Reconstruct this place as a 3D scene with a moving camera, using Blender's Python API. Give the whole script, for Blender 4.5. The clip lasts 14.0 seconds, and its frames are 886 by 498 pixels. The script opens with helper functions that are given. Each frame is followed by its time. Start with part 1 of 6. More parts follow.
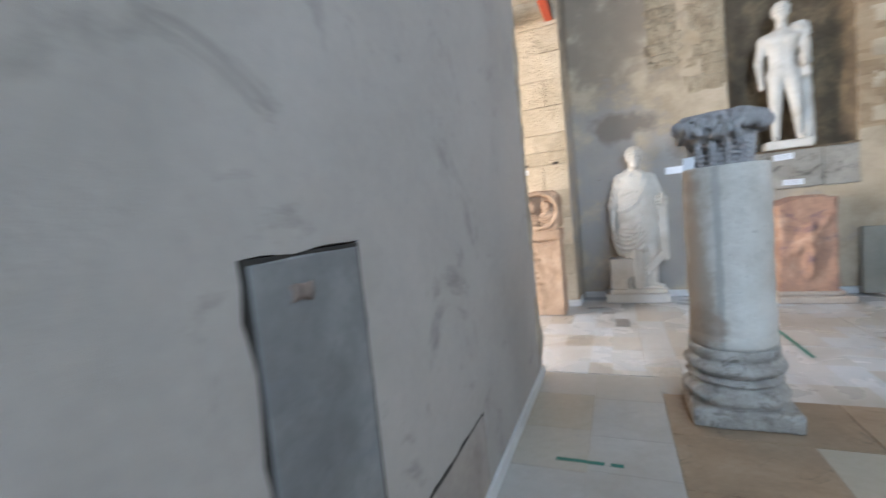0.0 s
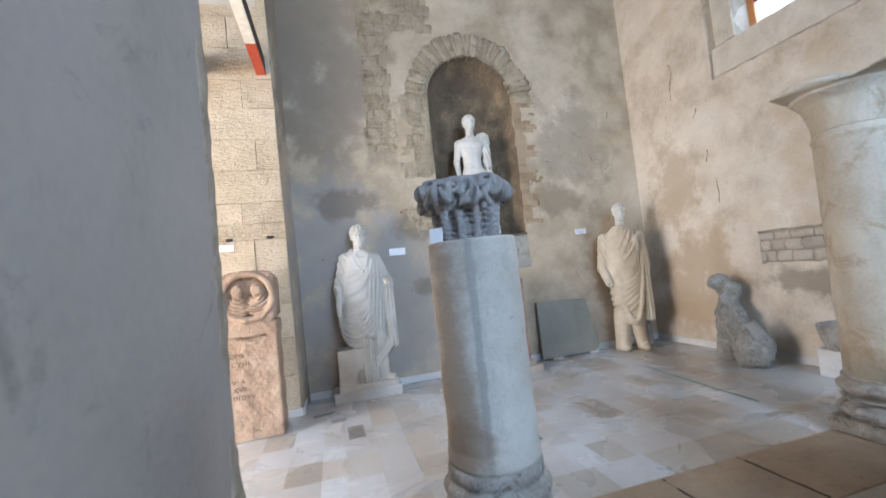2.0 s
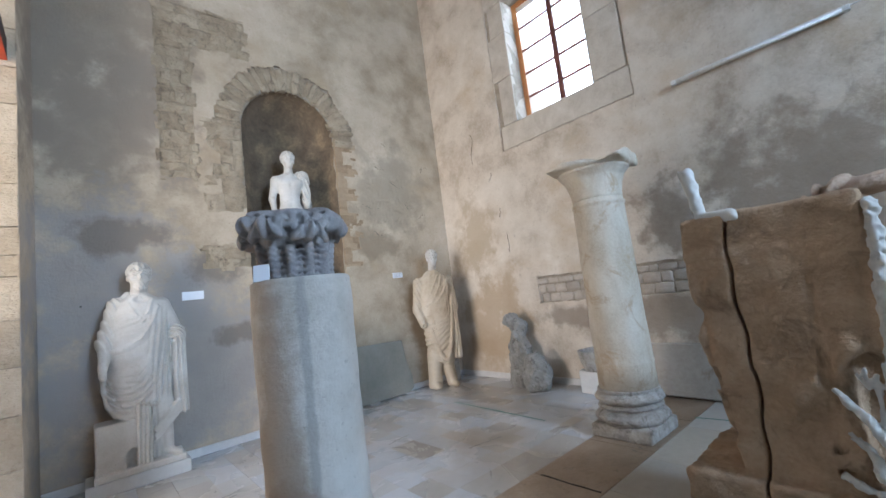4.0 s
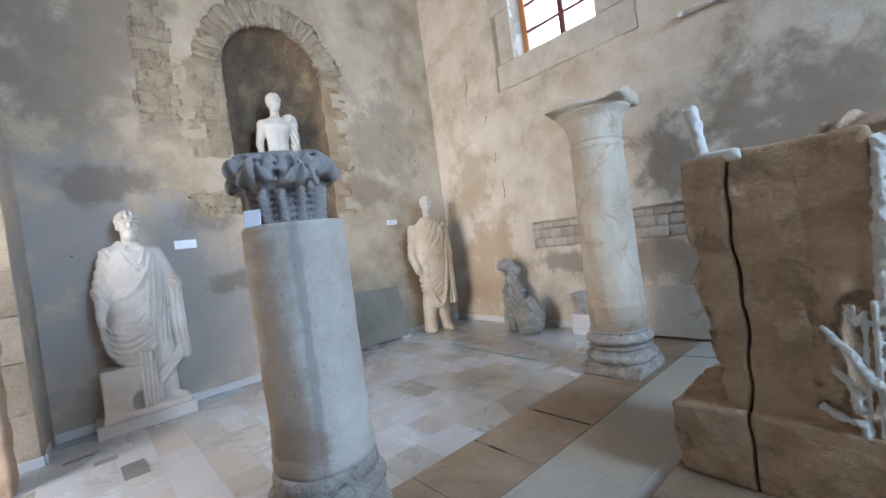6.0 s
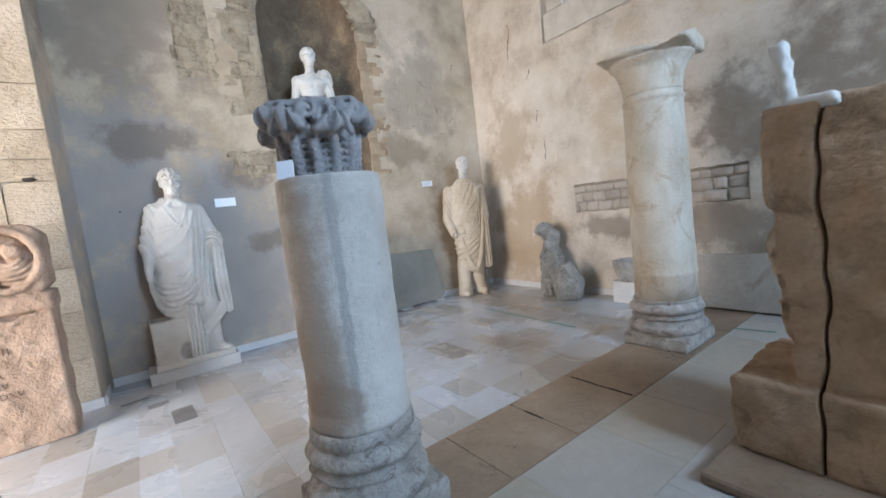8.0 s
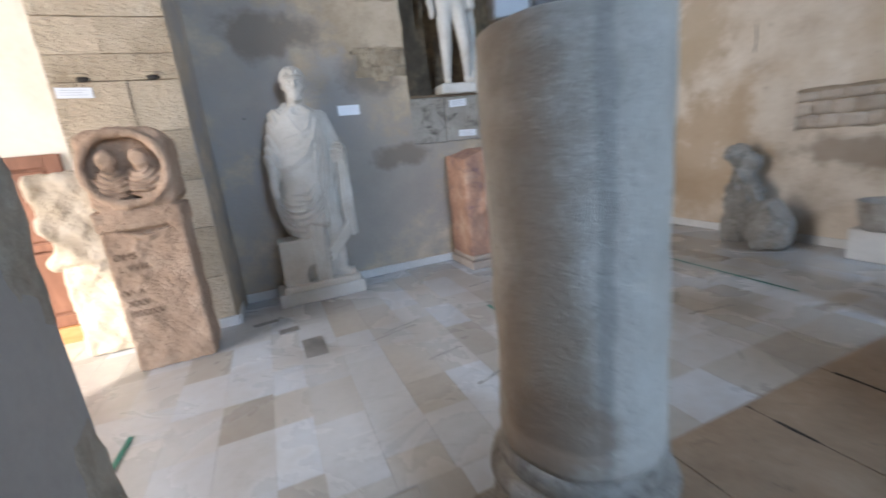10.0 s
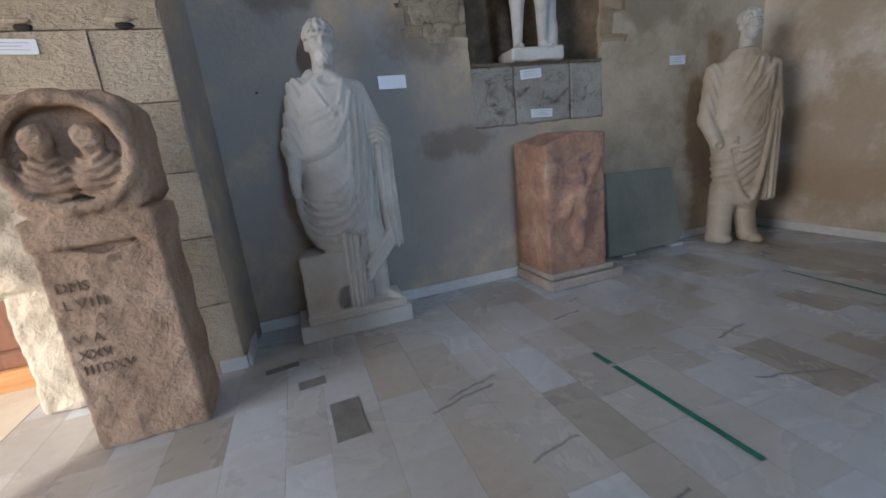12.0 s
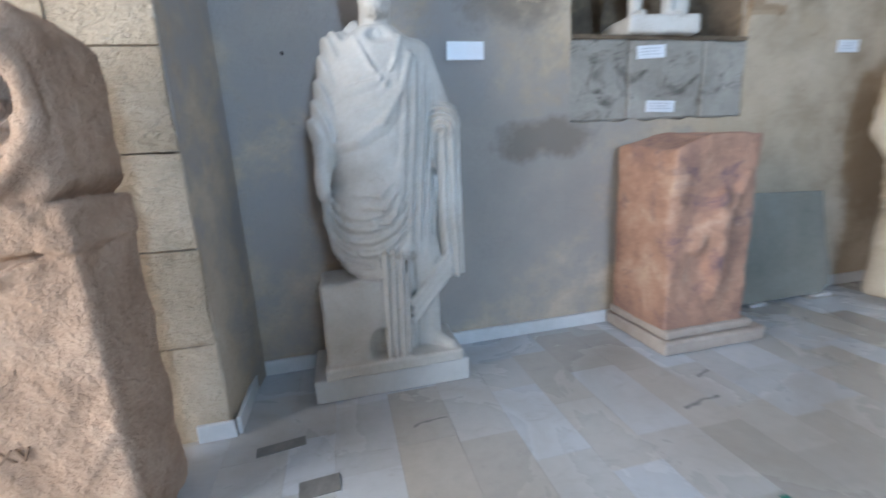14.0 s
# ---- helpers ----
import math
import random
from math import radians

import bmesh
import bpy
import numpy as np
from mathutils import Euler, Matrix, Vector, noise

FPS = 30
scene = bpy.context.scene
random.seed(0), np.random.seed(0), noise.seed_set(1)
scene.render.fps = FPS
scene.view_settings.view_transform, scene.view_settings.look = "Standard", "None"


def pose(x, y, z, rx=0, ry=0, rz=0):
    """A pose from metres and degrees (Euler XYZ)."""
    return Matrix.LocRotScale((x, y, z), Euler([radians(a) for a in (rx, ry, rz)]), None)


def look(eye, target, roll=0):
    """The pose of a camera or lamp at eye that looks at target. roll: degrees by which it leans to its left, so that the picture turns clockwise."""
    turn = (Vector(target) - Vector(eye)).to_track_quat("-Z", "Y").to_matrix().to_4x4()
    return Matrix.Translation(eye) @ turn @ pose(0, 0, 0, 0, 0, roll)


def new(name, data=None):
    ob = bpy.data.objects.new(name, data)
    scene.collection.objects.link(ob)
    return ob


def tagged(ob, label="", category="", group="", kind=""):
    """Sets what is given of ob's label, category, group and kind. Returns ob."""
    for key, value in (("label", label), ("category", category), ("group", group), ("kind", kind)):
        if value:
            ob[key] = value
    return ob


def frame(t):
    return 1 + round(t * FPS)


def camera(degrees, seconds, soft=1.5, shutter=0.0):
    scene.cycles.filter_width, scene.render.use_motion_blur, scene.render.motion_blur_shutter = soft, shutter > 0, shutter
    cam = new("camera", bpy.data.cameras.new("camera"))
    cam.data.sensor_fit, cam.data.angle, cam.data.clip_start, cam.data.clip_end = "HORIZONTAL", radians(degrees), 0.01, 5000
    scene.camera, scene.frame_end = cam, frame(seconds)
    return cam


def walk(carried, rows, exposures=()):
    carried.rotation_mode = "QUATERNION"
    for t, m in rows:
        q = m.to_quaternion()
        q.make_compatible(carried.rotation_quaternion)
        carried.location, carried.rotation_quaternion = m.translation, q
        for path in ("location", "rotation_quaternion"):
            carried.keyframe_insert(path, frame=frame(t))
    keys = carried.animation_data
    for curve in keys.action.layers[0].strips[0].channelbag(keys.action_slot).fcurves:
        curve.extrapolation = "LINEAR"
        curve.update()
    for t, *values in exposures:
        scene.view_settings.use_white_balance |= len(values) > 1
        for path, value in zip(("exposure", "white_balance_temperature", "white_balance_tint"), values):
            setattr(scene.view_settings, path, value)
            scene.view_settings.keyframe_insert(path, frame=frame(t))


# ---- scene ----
cam = camera(93.8, 14.0, soft=1.5, shutter=0.5)
PATH = [
    (0, (0.972, 0.364, 1.43), (0.195, 2.2, 1.274), -5.8),
    (0.5, (0.941, 0.671, 1.387), (0.626, 2.645, 1.316), -7.2),
    (1, (0.897, 0.901, 1.41), (1.053, 2.895, 1.385), -6.7),
    (1.5, (0.831, 1.146, 1.399), (1.275, 3.096, 1.414), -5.9),
    (2, (0.898, 1.359, 1.426), (1.416, 3.288, 1.527), -6.3),
    (2.2, (0.921, 1.407, 1.413), (1.489, 3.318, 1.568), -6.0),
    (2.5, (0.919, 1.469, 1.431), (1.752, 3.283, 1.557), -6.8),
    (3, (0.845, 1.443, 1.433), (1.925, 3.1, 1.725), -5.9),
    (3.5, (0.812, 1.446, 1.422), (2.067, 2.976, 1.714), -5.6),
    (5.8, (0.832, 1.484, 1.402), (2.143, 2.994, 1.365), -8.0),
    (6, (0.829, 1.486, 1.399), (2.145, 2.992, 1.356), -7.7),
    (6.5, (0.827, 1.484, 1.403), (2.122, 3.008, 1.354), -7.3),
    (7, (0.83, 1.492, 1.402), (2.058, 3.07, 1.342), -6.7),
    (7.2, (0.826, 1.498, 1.396), (2.038, 3.088, 1.328), -6.6),
    (9.3, (0.99, 2.095, 1.322), (2.089, 3.697, 0.845), -6.2),
    (9.5, (0.976, 2.209, 1.319), (2.053, 3.819, 0.822), -5.2),
    (10, (0.876, 2.534, 1.323), (1.589, 4.337, 0.833), -6.0),
    (10.5, (0.917, 2.871, 1.334), (1.419, 4.752, 0.874), -6.4),
    (11, (0.929, 3.116, 1.281), (1.359, 5.002, 0.774), -5.4),
    (11.5, (0.894, 3.354, 1.278), (1.51, 5.189, 0.773), -3.3),
    (12, (0.937, 3.601, 1.253), (1.537, 5.445, 0.761), -6.3),
    (12.5, (1.037, 3.827, 1.255), (1.611, 5.691, 0.811), -7.8),
    (13, (1.05, 3.985, 1.242), (1.629, 5.847, 0.797), -6.5),
    (13.5, (1.001, 4.227, 1.233), (1.688, 6.062, 0.831), -4.0),
    (14, (1.001, 4.498, 1.195), (1.448, 6.394, 0.745), -3.0),
]
EXPOSURES = [(0, 1.1), (1.0, 1.15), (3.5, 0.9), (7.2, 1.1), (9.5, 0.9), (10.0, 0.55), (10.5, -0.05), (11.5, -0.38), (12.5, 0.08), (13.2, 0.45), (14, 0.85)]
EXPOSURES = [(t, stops, 5720 + 420 * max(0, 1 - t / 2) - 90 * max(0, t - 10.5), 12 - 1.2 * max(0, t - 11.5)) for t, stops in EXPOSURES]
walk(cam, [(t, look(eye, target, roll)) for t, eye, target, roll in PATH], EXPOSURES)

# ---- world, sun and window light ----
world = bpy.data.worlds.new("world")
scene.world = world
world.use_nodes = True
wn = world.node_tree.nodes
sky = wn.new("ShaderNodeTexSky")
sky.sky_type = "NISHITA"
sky.sun_disc = False
sky.sun_elevation = radians(36)
sky.sun_rotation = radians(220)
wn["Background"].inputs[1].default_value = 0.10
world.node_tree.links.new(sky.outputs[0], wn["Background"].inputs[0])

sun = new("sun", bpy.data.lights.new("sun", "SUN"))
sun.data.energy, sun.data.angle, sun.data.color = 5.0, radians(0.6), (1.0, 0.86, 0.68)
sun.matrix_world = look((-6, 0, 7), (-1.2, 5.6, 1.9))


def window_light(name, eye, target, w, h, watts, color):
    lamp = new(name, bpy.data.lights.new(name, "AREA"))
    lamp.data.shape, lamp.data.size, lamp.data.size_y = "RECTANGLE", w, h
    lamp.data.energy, lamp.data.color = watts, color
    lamp.matrix_world = look(eye, target)
    return lamp


window_light("sky_through_east_window", (6.35, 4.4, 4.75), (2.0, 4.4, 2.6), 1.3, 2.0, 22, (0.78, 0.90, 1.0))
window_light("sky_through_south_window", (3.05, -4.15, 4.4), (2.6, 4.8, 0.2), 1.6, 2.6, 330, (0.62, 0.81, 1.0))
window_light("sky_through_west_gate", (-5.3, 3.7, 2.3), (0.5, 4.4, 0.9), 3.6, 3.6, 420, (1.0, 0.87, 0.72))



# ---- materials ----
def ramp(nt, fac, stops):
    r = nt.nodes.new("ShaderNodeValToRGB")
    el = r.color_ramp.elements
    while len(el) < len(stops):
        el.new(0.5)
    for e, (p, c) in zip(el, stops):
        e.position, e.color = p, (*c, 1)
    nt.links.new(fac, r.inputs[0])
    return r.outputs[0]


def noise_tex(nt, coord, scale, detail=6, rough=0.6, stretch=None, distort=0.0):
    if stretch:
        mp = nt.nodes.new("ShaderNodeMapping")
        mp.inputs["Scale"].default_value = stretch
        nt.links.new(coord, mp.inputs["Vector"])
        coord = mp.outputs[0]
    n = nt.nodes.new("ShaderNodeTexNoise")
    n.inputs["Scale"].default_value, n.inputs["Detail"].default_value = scale, detail
    n.inputs["Roughness"].default_value, n.inputs["Distortion"].default_value = rough, distort
    nt.links.new(coord, n.inputs["Vector"])
    return n.outputs["Fac"]


def mixc(nt, fac, a, b, mode="MIX"):
    m = nt.nodes.new("ShaderNodeMix")
    m.data_type, m.blend_type = "RGBA", mode
    for key, v in ((0, fac), (6, a), (7, b)):
        if isinstance(v, bpy.types.NodeSocket):
            nt.links.new(v, m.inputs[key])
        else:
            m.inputs[key].default_value = v if key == 0 else (*v, 1)
    return m.outputs[2]


def mathn(nt, op, a, b=0.0, clamp=False):
    m = nt.nodes.new("ShaderNodeMath")
    m.operation, m.use_clamp = op, clamp
    for k, v in ((0, a), (1, b)):
        if isinstance(v, bpy.types.NodeSocket):
            nt.links.new(v, m.inputs[k])
        else:
            m.inputs[k].default_value = v
    return m.outputs[0]


def base_material(name, rough=0.85, metal=0.0):
    m = bpy.data.materials.new(name)
    m.use_nodes = True
    nt = m.node_tree
    bsdf = nt.nodes["Principled BSDF"]
    bsdf.inputs["Roughness"].default_value, bsdf.inputs["Metallic"].default_value = rough, metal
    geo = nt.nodes.new("ShaderNodeNewGeometry")
    return m, nt, bsdf, geo.outputs["Position"]


def bump(nt, bsdf, height, strength, distance):
    b = nt.nodes.new("ShaderNodeBump")
    b.inputs["Strength"].default_value, b.inputs["Distance"].default_value = strength, distance
    nt.links.new(height, b.inputs["Height"])
    nt.links.new(b.outputs[0], bsdf.inputs["Normal"])


def stone(name, dark, mid, light, big=1.5, fine=28.0, rough=0.85, relief=0.5, depth=0.01, spots=None, spread=(0.3, 0.52, 0.72),
          random_tint=0.0, stretch=None, spot_scale=6.0, spot_at=0.62, tooled=0.0):
    """Mottled stone or plaster: broad patches, fine grain, optional darker spots."""
    m, nt, bsdf, pos = base_material(name, rough)
    n1 = noise_tex(nt, pos, big, 8, 0.62, stretch, 0.4)
    n2 = noise_tex(nt, pos, fine, 5, 0.65)
    fac = mathn(nt, "ADD", mathn(nt, "MULTIPLY", n1, 0.75), mathn(nt, "MULTIPLY", n2, 0.25))
    col = ramp(nt, fac, list(zip(spread, (dark, mid, light))))
    if random_tint:
        info = nt.nodes.new("ShaderNodeObjectInfo")
        col = mixc(nt, random_tint, col, ramp(nt, info.outputs["Random"], [(0.0, tuple(c * 0.75 for c in dark)), (0.5, mid), (1.0, light)]))
    if spots:
        s = noise_tex(nt, pos, spot_scale, 6, 0.7, None, 0.8)
        col = mixc(nt, ramp(nt, s, [(spot_at - 0.03, (0, 0, 0)), (spot_at + 0.1, (0.8, 0.8, 0.8))]), col, spots)
    nt.links.new(col, bsdf.inputs["Base Color"])
    height = mathn(nt, "ADD", n1, mathn(nt, "MULTIPLY", n2, 0.6))
    if tooled:
        mp = nt.nodes.new("ShaderNodeMapping")
        mp.inputs["Rotation"].default_value, mp.inputs["Scale"].default_value = (0, radians(-38), 0), (20, 20, 48)
        nt.links.new(pos, mp.inputs["Vector"])
        chisel = noise_tex(nt, mp.outputs[0], 1.0, 3, 0.6)
        height = mathn(nt, "ADD", height, mathn(nt, "MULTIPLY", chisel, tooled))
    bump(nt, bsdf, height, relief, depth)
    return m


def plain(name, color, rough=0.6, metal=0.0, vary=0.15):
    m, nt, bsdf, pos = base_material(name, rough, metal)
    n = noise_tex(nt, pos, 14.0, 5, 0.6)
    col = ramp(nt, n, [(0.3, tuple(c * (1 - vary) for c in color)), (0.7, tuple(min(1, c * (1 + vary)) for c in color))])
    nt.links.new(col, bsdf.inputs["Base Color"])
    bump(nt, bsdf, n, 0.15, 0.004)
    return m


def stained_shaded_plaster(name, dark, mid, light, stain, blobs, warm=None, pit_scale=9.0, rough=0.9):
    """Old lime plaster with broad blotches; blobs are damp stains, tinted patches and painted shade as (centre, radii)
    with ragged edges.
    """
    m, nt, bsdf, pos = base_material(name, rough)
    n0 = noise_tex(nt, pos, 0.8, 4, 0.6, None, 0.15)
    n1 = noise_tex(nt, pos, 2.6, 9, 0.62, None, 0.12)
    n2 = noise_tex(nt, pos, 30.0, 5, 0.7)
    f = mathn(nt, "ADD", mathn(nt, "MULTIPLY", n0, 0.45), mathn(nt, "ADD", mathn(nt, "MULTIPLY", n1, 0.42), mathn(nt, "MULTIPLY", n2, 0.13)))
    col = ramp(nt, f, [(0.34, dark), (0.5, mid), (0.68, light)])
    if warm:
        w = noise_tex(nt, pos, 1.2, 8, 0.62, (1.0, 1.0, 1.2), 0.2)
        col = mixc(nt, ramp(nt, w, [(0.52, (0, 0, 0)), (0.72, (0.75, 0.75, 0.75))]), col, warm)
    pits = noise_tex(nt, pos, pit_scale, 7, 0.75, None, 0.3)
    col = mixc(nt, ramp(nt, pits, [(0.60, (0, 0, 0)), (0.74, (0.42, 0.42, 0.42))]), col, tuple(c * 0.6 for c in dark))
    specks = noise_tex(nt, pos, 38.0, 4, 0.7, None, 0.6)
    col = mixc(nt, ramp(nt, specks, [(0.62, (0, 0, 0)), (0.70, (0.45, 0.45, 0.45))]), col, tuple(c * 0.6 for c in dark))
    for centre, radii, *own in blobs:
        sub = nt.nodes.new("ShaderNodeVectorMath")
        sub.operation = "SUBTRACT"
        sub.inputs[1].default_value = centre
        nt.links.new(pos, sub.inputs[0])
        div = nt.nodes.new("ShaderNodeVectorMath")
        div.operation = "DIVIDE"
        div.inputs[1].default_value = radii
        nt.links.new(sub.outputs[0], div.inputs[0])
        ln = nt.nodes.new("ShaderNodeVectorMath")
        ln.operation = "LENGTH"
        nt.links.new(div.outputs[0], ln.inputs[0])
        edge = mathn(nt, "ADD", mathn(nt, "MULTIPLY", n1, 2.4), mathn(nt, "ADD", mathn(nt, "MULTIPLY", n0, 0.4), mathn(nt, "MULTIPLY", pits, 0.7)))
        d = mathn(nt, "MULTIPLY", mathn(nt, "ADD", ln.outputs["Value"], edge), 0.3)
        col = mixc(nt, ramp(nt, d, [(0.68, (0.74, 0.74, 0.74)), (0.82, (0, 0, 0))]), col, own[0] if own else stain)
    nt.links.new(col, bsdf.inputs["Base Color"])
    bump(nt, bsdf, mathn(nt, "ADD", n1, mathn(nt, "ADD", mathn(nt, "MULTIPLY", n2, 0.3), mathn(nt, "ADD", mathn(nt, "MULTIPLY", pits, 0.5), mathn(nt, "MULTIPLY", specks, -0.25)))), 0.6, 0.022)
    return m


M_PLASTER_N = stained_shaded_plaster("plaster_north", (0.25, 0.195, 0.13), (0.455, 0.375, 0.275), (0.60, 0.52, 0.415), (0.19, 0.16, 0.13),
                              [((0.8, 6.87, 5.2), (1.3, 1, 2.4), (0.26, 0.215, 0.17)), ((0.95, 6.87, 3.7), (0.9, 1, 1.2), (0.27, 0.225, 0.18)), ((1.6, 6.87, 0.9), (1.7, 1, 1.3), (0.34, 0.325, 0.315)), ((0.9, 6.87, 1.9), (0.9, 1, 1.2), (0.35, 0.335, 0.325)),
                               ((1.15, 6.87, 2.42), (0.5, 1, 0.2)), ((4.3, 6.87, 2.25), (0.5, 1, 0.25), (0.25, 0.20, 0.14)), ((2.1, 6.87, 2.1), (0.35, 1, 0.25)),
                               ((2.2, 6.87, 1.25), (0.4, 1, 0.14)), ((5.0, 6.87, 1.0), (0.5, 1, 0.8), (0.30, 0.23, 0.155)), ((4.6, 6.87, 3.2), (0.8, 1, 0.9), (0.33, 0.285, 0.22))], (0.40, 0.305, 0.195))
M_PLASTER_E = stained_shaded_plaster("plaster_east", (0.341, 0.270, 0.198), (0.583, 0.512, 0.424), (0.726, 0.665, 0.583), (0.25, 0.20, 0.155),
                              [((5.69, 1.7, 1.7), (1, 1.7, 1.15)), ((5.69, 3.1, 1.9), (1, 0.45, 0.55)), ((5.69, 4.6, 0.9), (1, 0.6, 0.16)),
                               ((5.69, 3.3, 0.85), (1, 0.8, 0.3)), ((5.69, 6.0, 0.9), (1, 0.75, 0.95), (0.42, 0.315, 0.205)), ((5.69, 6.2, 2.2), (1, 0.5, 1.0), (0.42, 0.34, 0.24))], (0.47, 0.365, 0.245))
M_PLASTER_NEAR = stone("plaster_near_wall", (0.32, 0.30, 0.28), (0.385, 0.36, 0.335), (0.44, 0.41, 0.38), 0.9, 22, 0.9, 0.45, 0.012, (0.22, 0.205, 0.19), spot_scale=2.2, spot_at=0.6)
M_PLASTER_PLAIN = stone("plaster_plain", (0.34, 0.31, 0.27), (0.45, 0.42, 0.37), (0.55, 0.51, 0.46), 0.8, 18, 0.9, 0.3, 0.01)
M_WHITEWASH = stone("whitewash", (0.62, 0.57, 0.48), (0.76, 0.72, 0.64), (0.84, 0.80, 0.73), 1.2, 20, 0.9, 0.3, 0.008)
M_ASHLAR = stone("ashlar_limestone", (0.34, 0.27, 0.18), (0.54, 0.45, 0.33), (0.68, 0.60, 0.47), 3.0, 38, 0.92, 1.0, 0.03, (0.28, 0.21, 0.14), random_tint=0.25, tooled=0.8)
M_RUBBLE = stone("rubble_stone", (0.25, 0.195, 0.135), (0.41, 0.335, 0.235), (0.53, 0.45, 0.335), 6.0, 34, 0.95, 1.0, 0.05, (0.16, 0.125, 0.09), random_tint=0.3, spot_scale=8.0, spot_at=0.58)
M_MORTAR = stone("mortar", (0.24, 0.20, 0.155), (0.36, 0.315, 0.25), (0.46, 0.41, 0.34), 6.0, 40, 0.95, 0.8, 0.02)
M_BAND = stone("band_masonry", (0.30, 0.255, 0.205), (0.43, 0.375, 0.315), (0.55, 0.495, 0.43), 5.0, 34, 0.95, 0.7, 0.02, random_tint=0.35)
M_BRICK = stone("thin_brick", (0.22, 0.155, 0.095), (0.34, 0.25, 0.16), (0.45, 0.355, 0.245), 6.0, 40, 0.95, 0.8, 0.02, random_tint=0.4)
# brown lining, kept darker to put the recess's shade into its colour
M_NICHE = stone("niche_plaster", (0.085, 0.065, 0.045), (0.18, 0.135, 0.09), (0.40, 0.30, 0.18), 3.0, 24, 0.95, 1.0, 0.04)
M_BAY = stone("warm_bay_paving", (0.42, 0.35, 0.26), (0.56, 0.49, 0.39), (0.64, 0.58, 0.48), 2.0, 20, 0.8, 0.3, 0.006)
M_BLOCKING = stone("grey_block", (0.22, 0.205, 0.18), (0.34, 0.32, 0.285), (0.44, 0.42, 0.38), 3.0, 30, 0.92, 0.8, 0.025, (0.06, 0.055, 0.05), spot_scale=5.0, spot_at=0.56)
M_SURROUND = stone("window_stone", (0.40, 0.35, 0.28), (0.53, 0.475, 0.40), (0.62, 0.57, 0.50), 4.0, 36, 0.9, 0.5, 0.012)
M_MARBLE = stone("statue_marble", (0.43, 0.40, 0.35), (0.55, 0.53, 0.49), (0.65, 0.64, 0.61), 3.0, 60, 0.7, 0.3, 0.006, (0.36, 0.31, 0.25), spot_scale=5.0, spot_at=0.66)
M_MARBLE_OCHRE = stone("ochre_marble", (0.38, 0.30, 0.20), (0.54, 0.465, 0.36), (0.65, 0.59, 0.50), 3.0, 55, 0.7, 0.35, 0.006, (0.40, 0.28, 0.15), spot_scale=2.6, spot_at=0.63)
M_WHITE_STATUE = stone("white_marble", (0.44, 0.42, 0.38), (0.57, 0.555, 0.52), (0.66, 0.65, 0.62), 4.0, 40, 0.6, 0.35, 0.006, (0.38, 0.34, 0.29), spot_scale=9.0, spot_at=0.62)
# the tall brown blob paints the shaft's shaded west side into the stone colour
M_COLUMN = stained_shaded_plaster("column_marble", (0.31, 0.275, 0.23), (0.49, 0.46, 0.415), (0.63, 0.61, 0.57), (0.20, 0.18, 0.16),
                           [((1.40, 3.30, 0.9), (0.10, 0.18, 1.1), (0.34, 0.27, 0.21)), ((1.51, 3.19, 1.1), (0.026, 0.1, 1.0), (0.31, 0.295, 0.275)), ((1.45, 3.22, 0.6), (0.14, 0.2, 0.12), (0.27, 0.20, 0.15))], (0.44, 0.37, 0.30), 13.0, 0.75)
M_COLUMN_TWO = stone("pale_column_marble", (0.38, 0.31, 0.22), (0.56, 0.505, 0.415), (0.68, 0.64, 0.56), 3.2, 45, 0.8, 0.7, 0.012, (0.38, 0.27, 0.16), spot_scale=3.2, spot_at=0.57, stretch=(1, 1, 0.5))
M_BASE = stone("base_marble", (0.22, 0.20, 0.175), (0.39, 0.365, 0.33), (0.54, 0.525, 0.50), 7.0, 45, 0.85, 1.0, 0.03, (0.14, 0.12, 0.10), spot_scale=11.0, spot_at=0.56)
M_CAPITAL = stone("grey_capital_stone", (0.17, 0.16, 0.165), (0.28, 0.265, 0.265), (0.40, 0.385, 0.375), 6.0, 45, 0.85, 0.9, 0.014, (0.30, 0.205, 0.16), spot_scale=5.0, spot_at=0.58)
M_STELE = stone("brown_stele_stone", (0.308, 0.204, 0.138), (0.484, 0.347, 0.248), (0.616, 0.473, 0.363), 3.5, 55, 0.95, 1.0, 0.03, (0.24, 0.16, 0.10), spot_scale=9.0)
M_ROUGHSTONE = stone("rough_pale_stone", (0.42, 0.35, 0.25), (0.60, 0.53, 0.42), (0.72, 0.66, 0.56), 5.0, 40, 0.95, 0.9, 0.03)
M_ALTAR = stone("red_veined_altar", (0.20, 0.12, 0.105), (0.44, 0.26, 0.18), (0.62, 0.45, 0.33), 3.6, 30, 0.85, 1.0, 0.025, (0.17, 0.11, 0.13), spot_scale=4.0, spot_at=0.56)
M_ALTAR_BASE = stone("altar_base_stone", (0.27, 0.225, 0.195), (0.40, 0.345, 0.30), (0.50, 0.45, 0.40), 4.0, 30, 0.85, 0.4, 0.01)
M_GREENSLAB = stone("greenish_slab", (0.17, 0.165, 0.14), (0.245, 0.235, 0.20), (0.31, 0.30, 0.26), 2.0, 30, 0.8, 0.3, 0.006)
M_BLOCK = stone("brown_block_stone", (0.29, 0.185, 0.105), (0.47, 0.325, 0.205), (0.60, 0.44, 0.30), 3.0, 45, 0.9, 0.9, 0.025, (0.24, 0.16, 0.10), spot_scale=5.0, spot_at=0.57, stretch=(1, 1, 1.6))
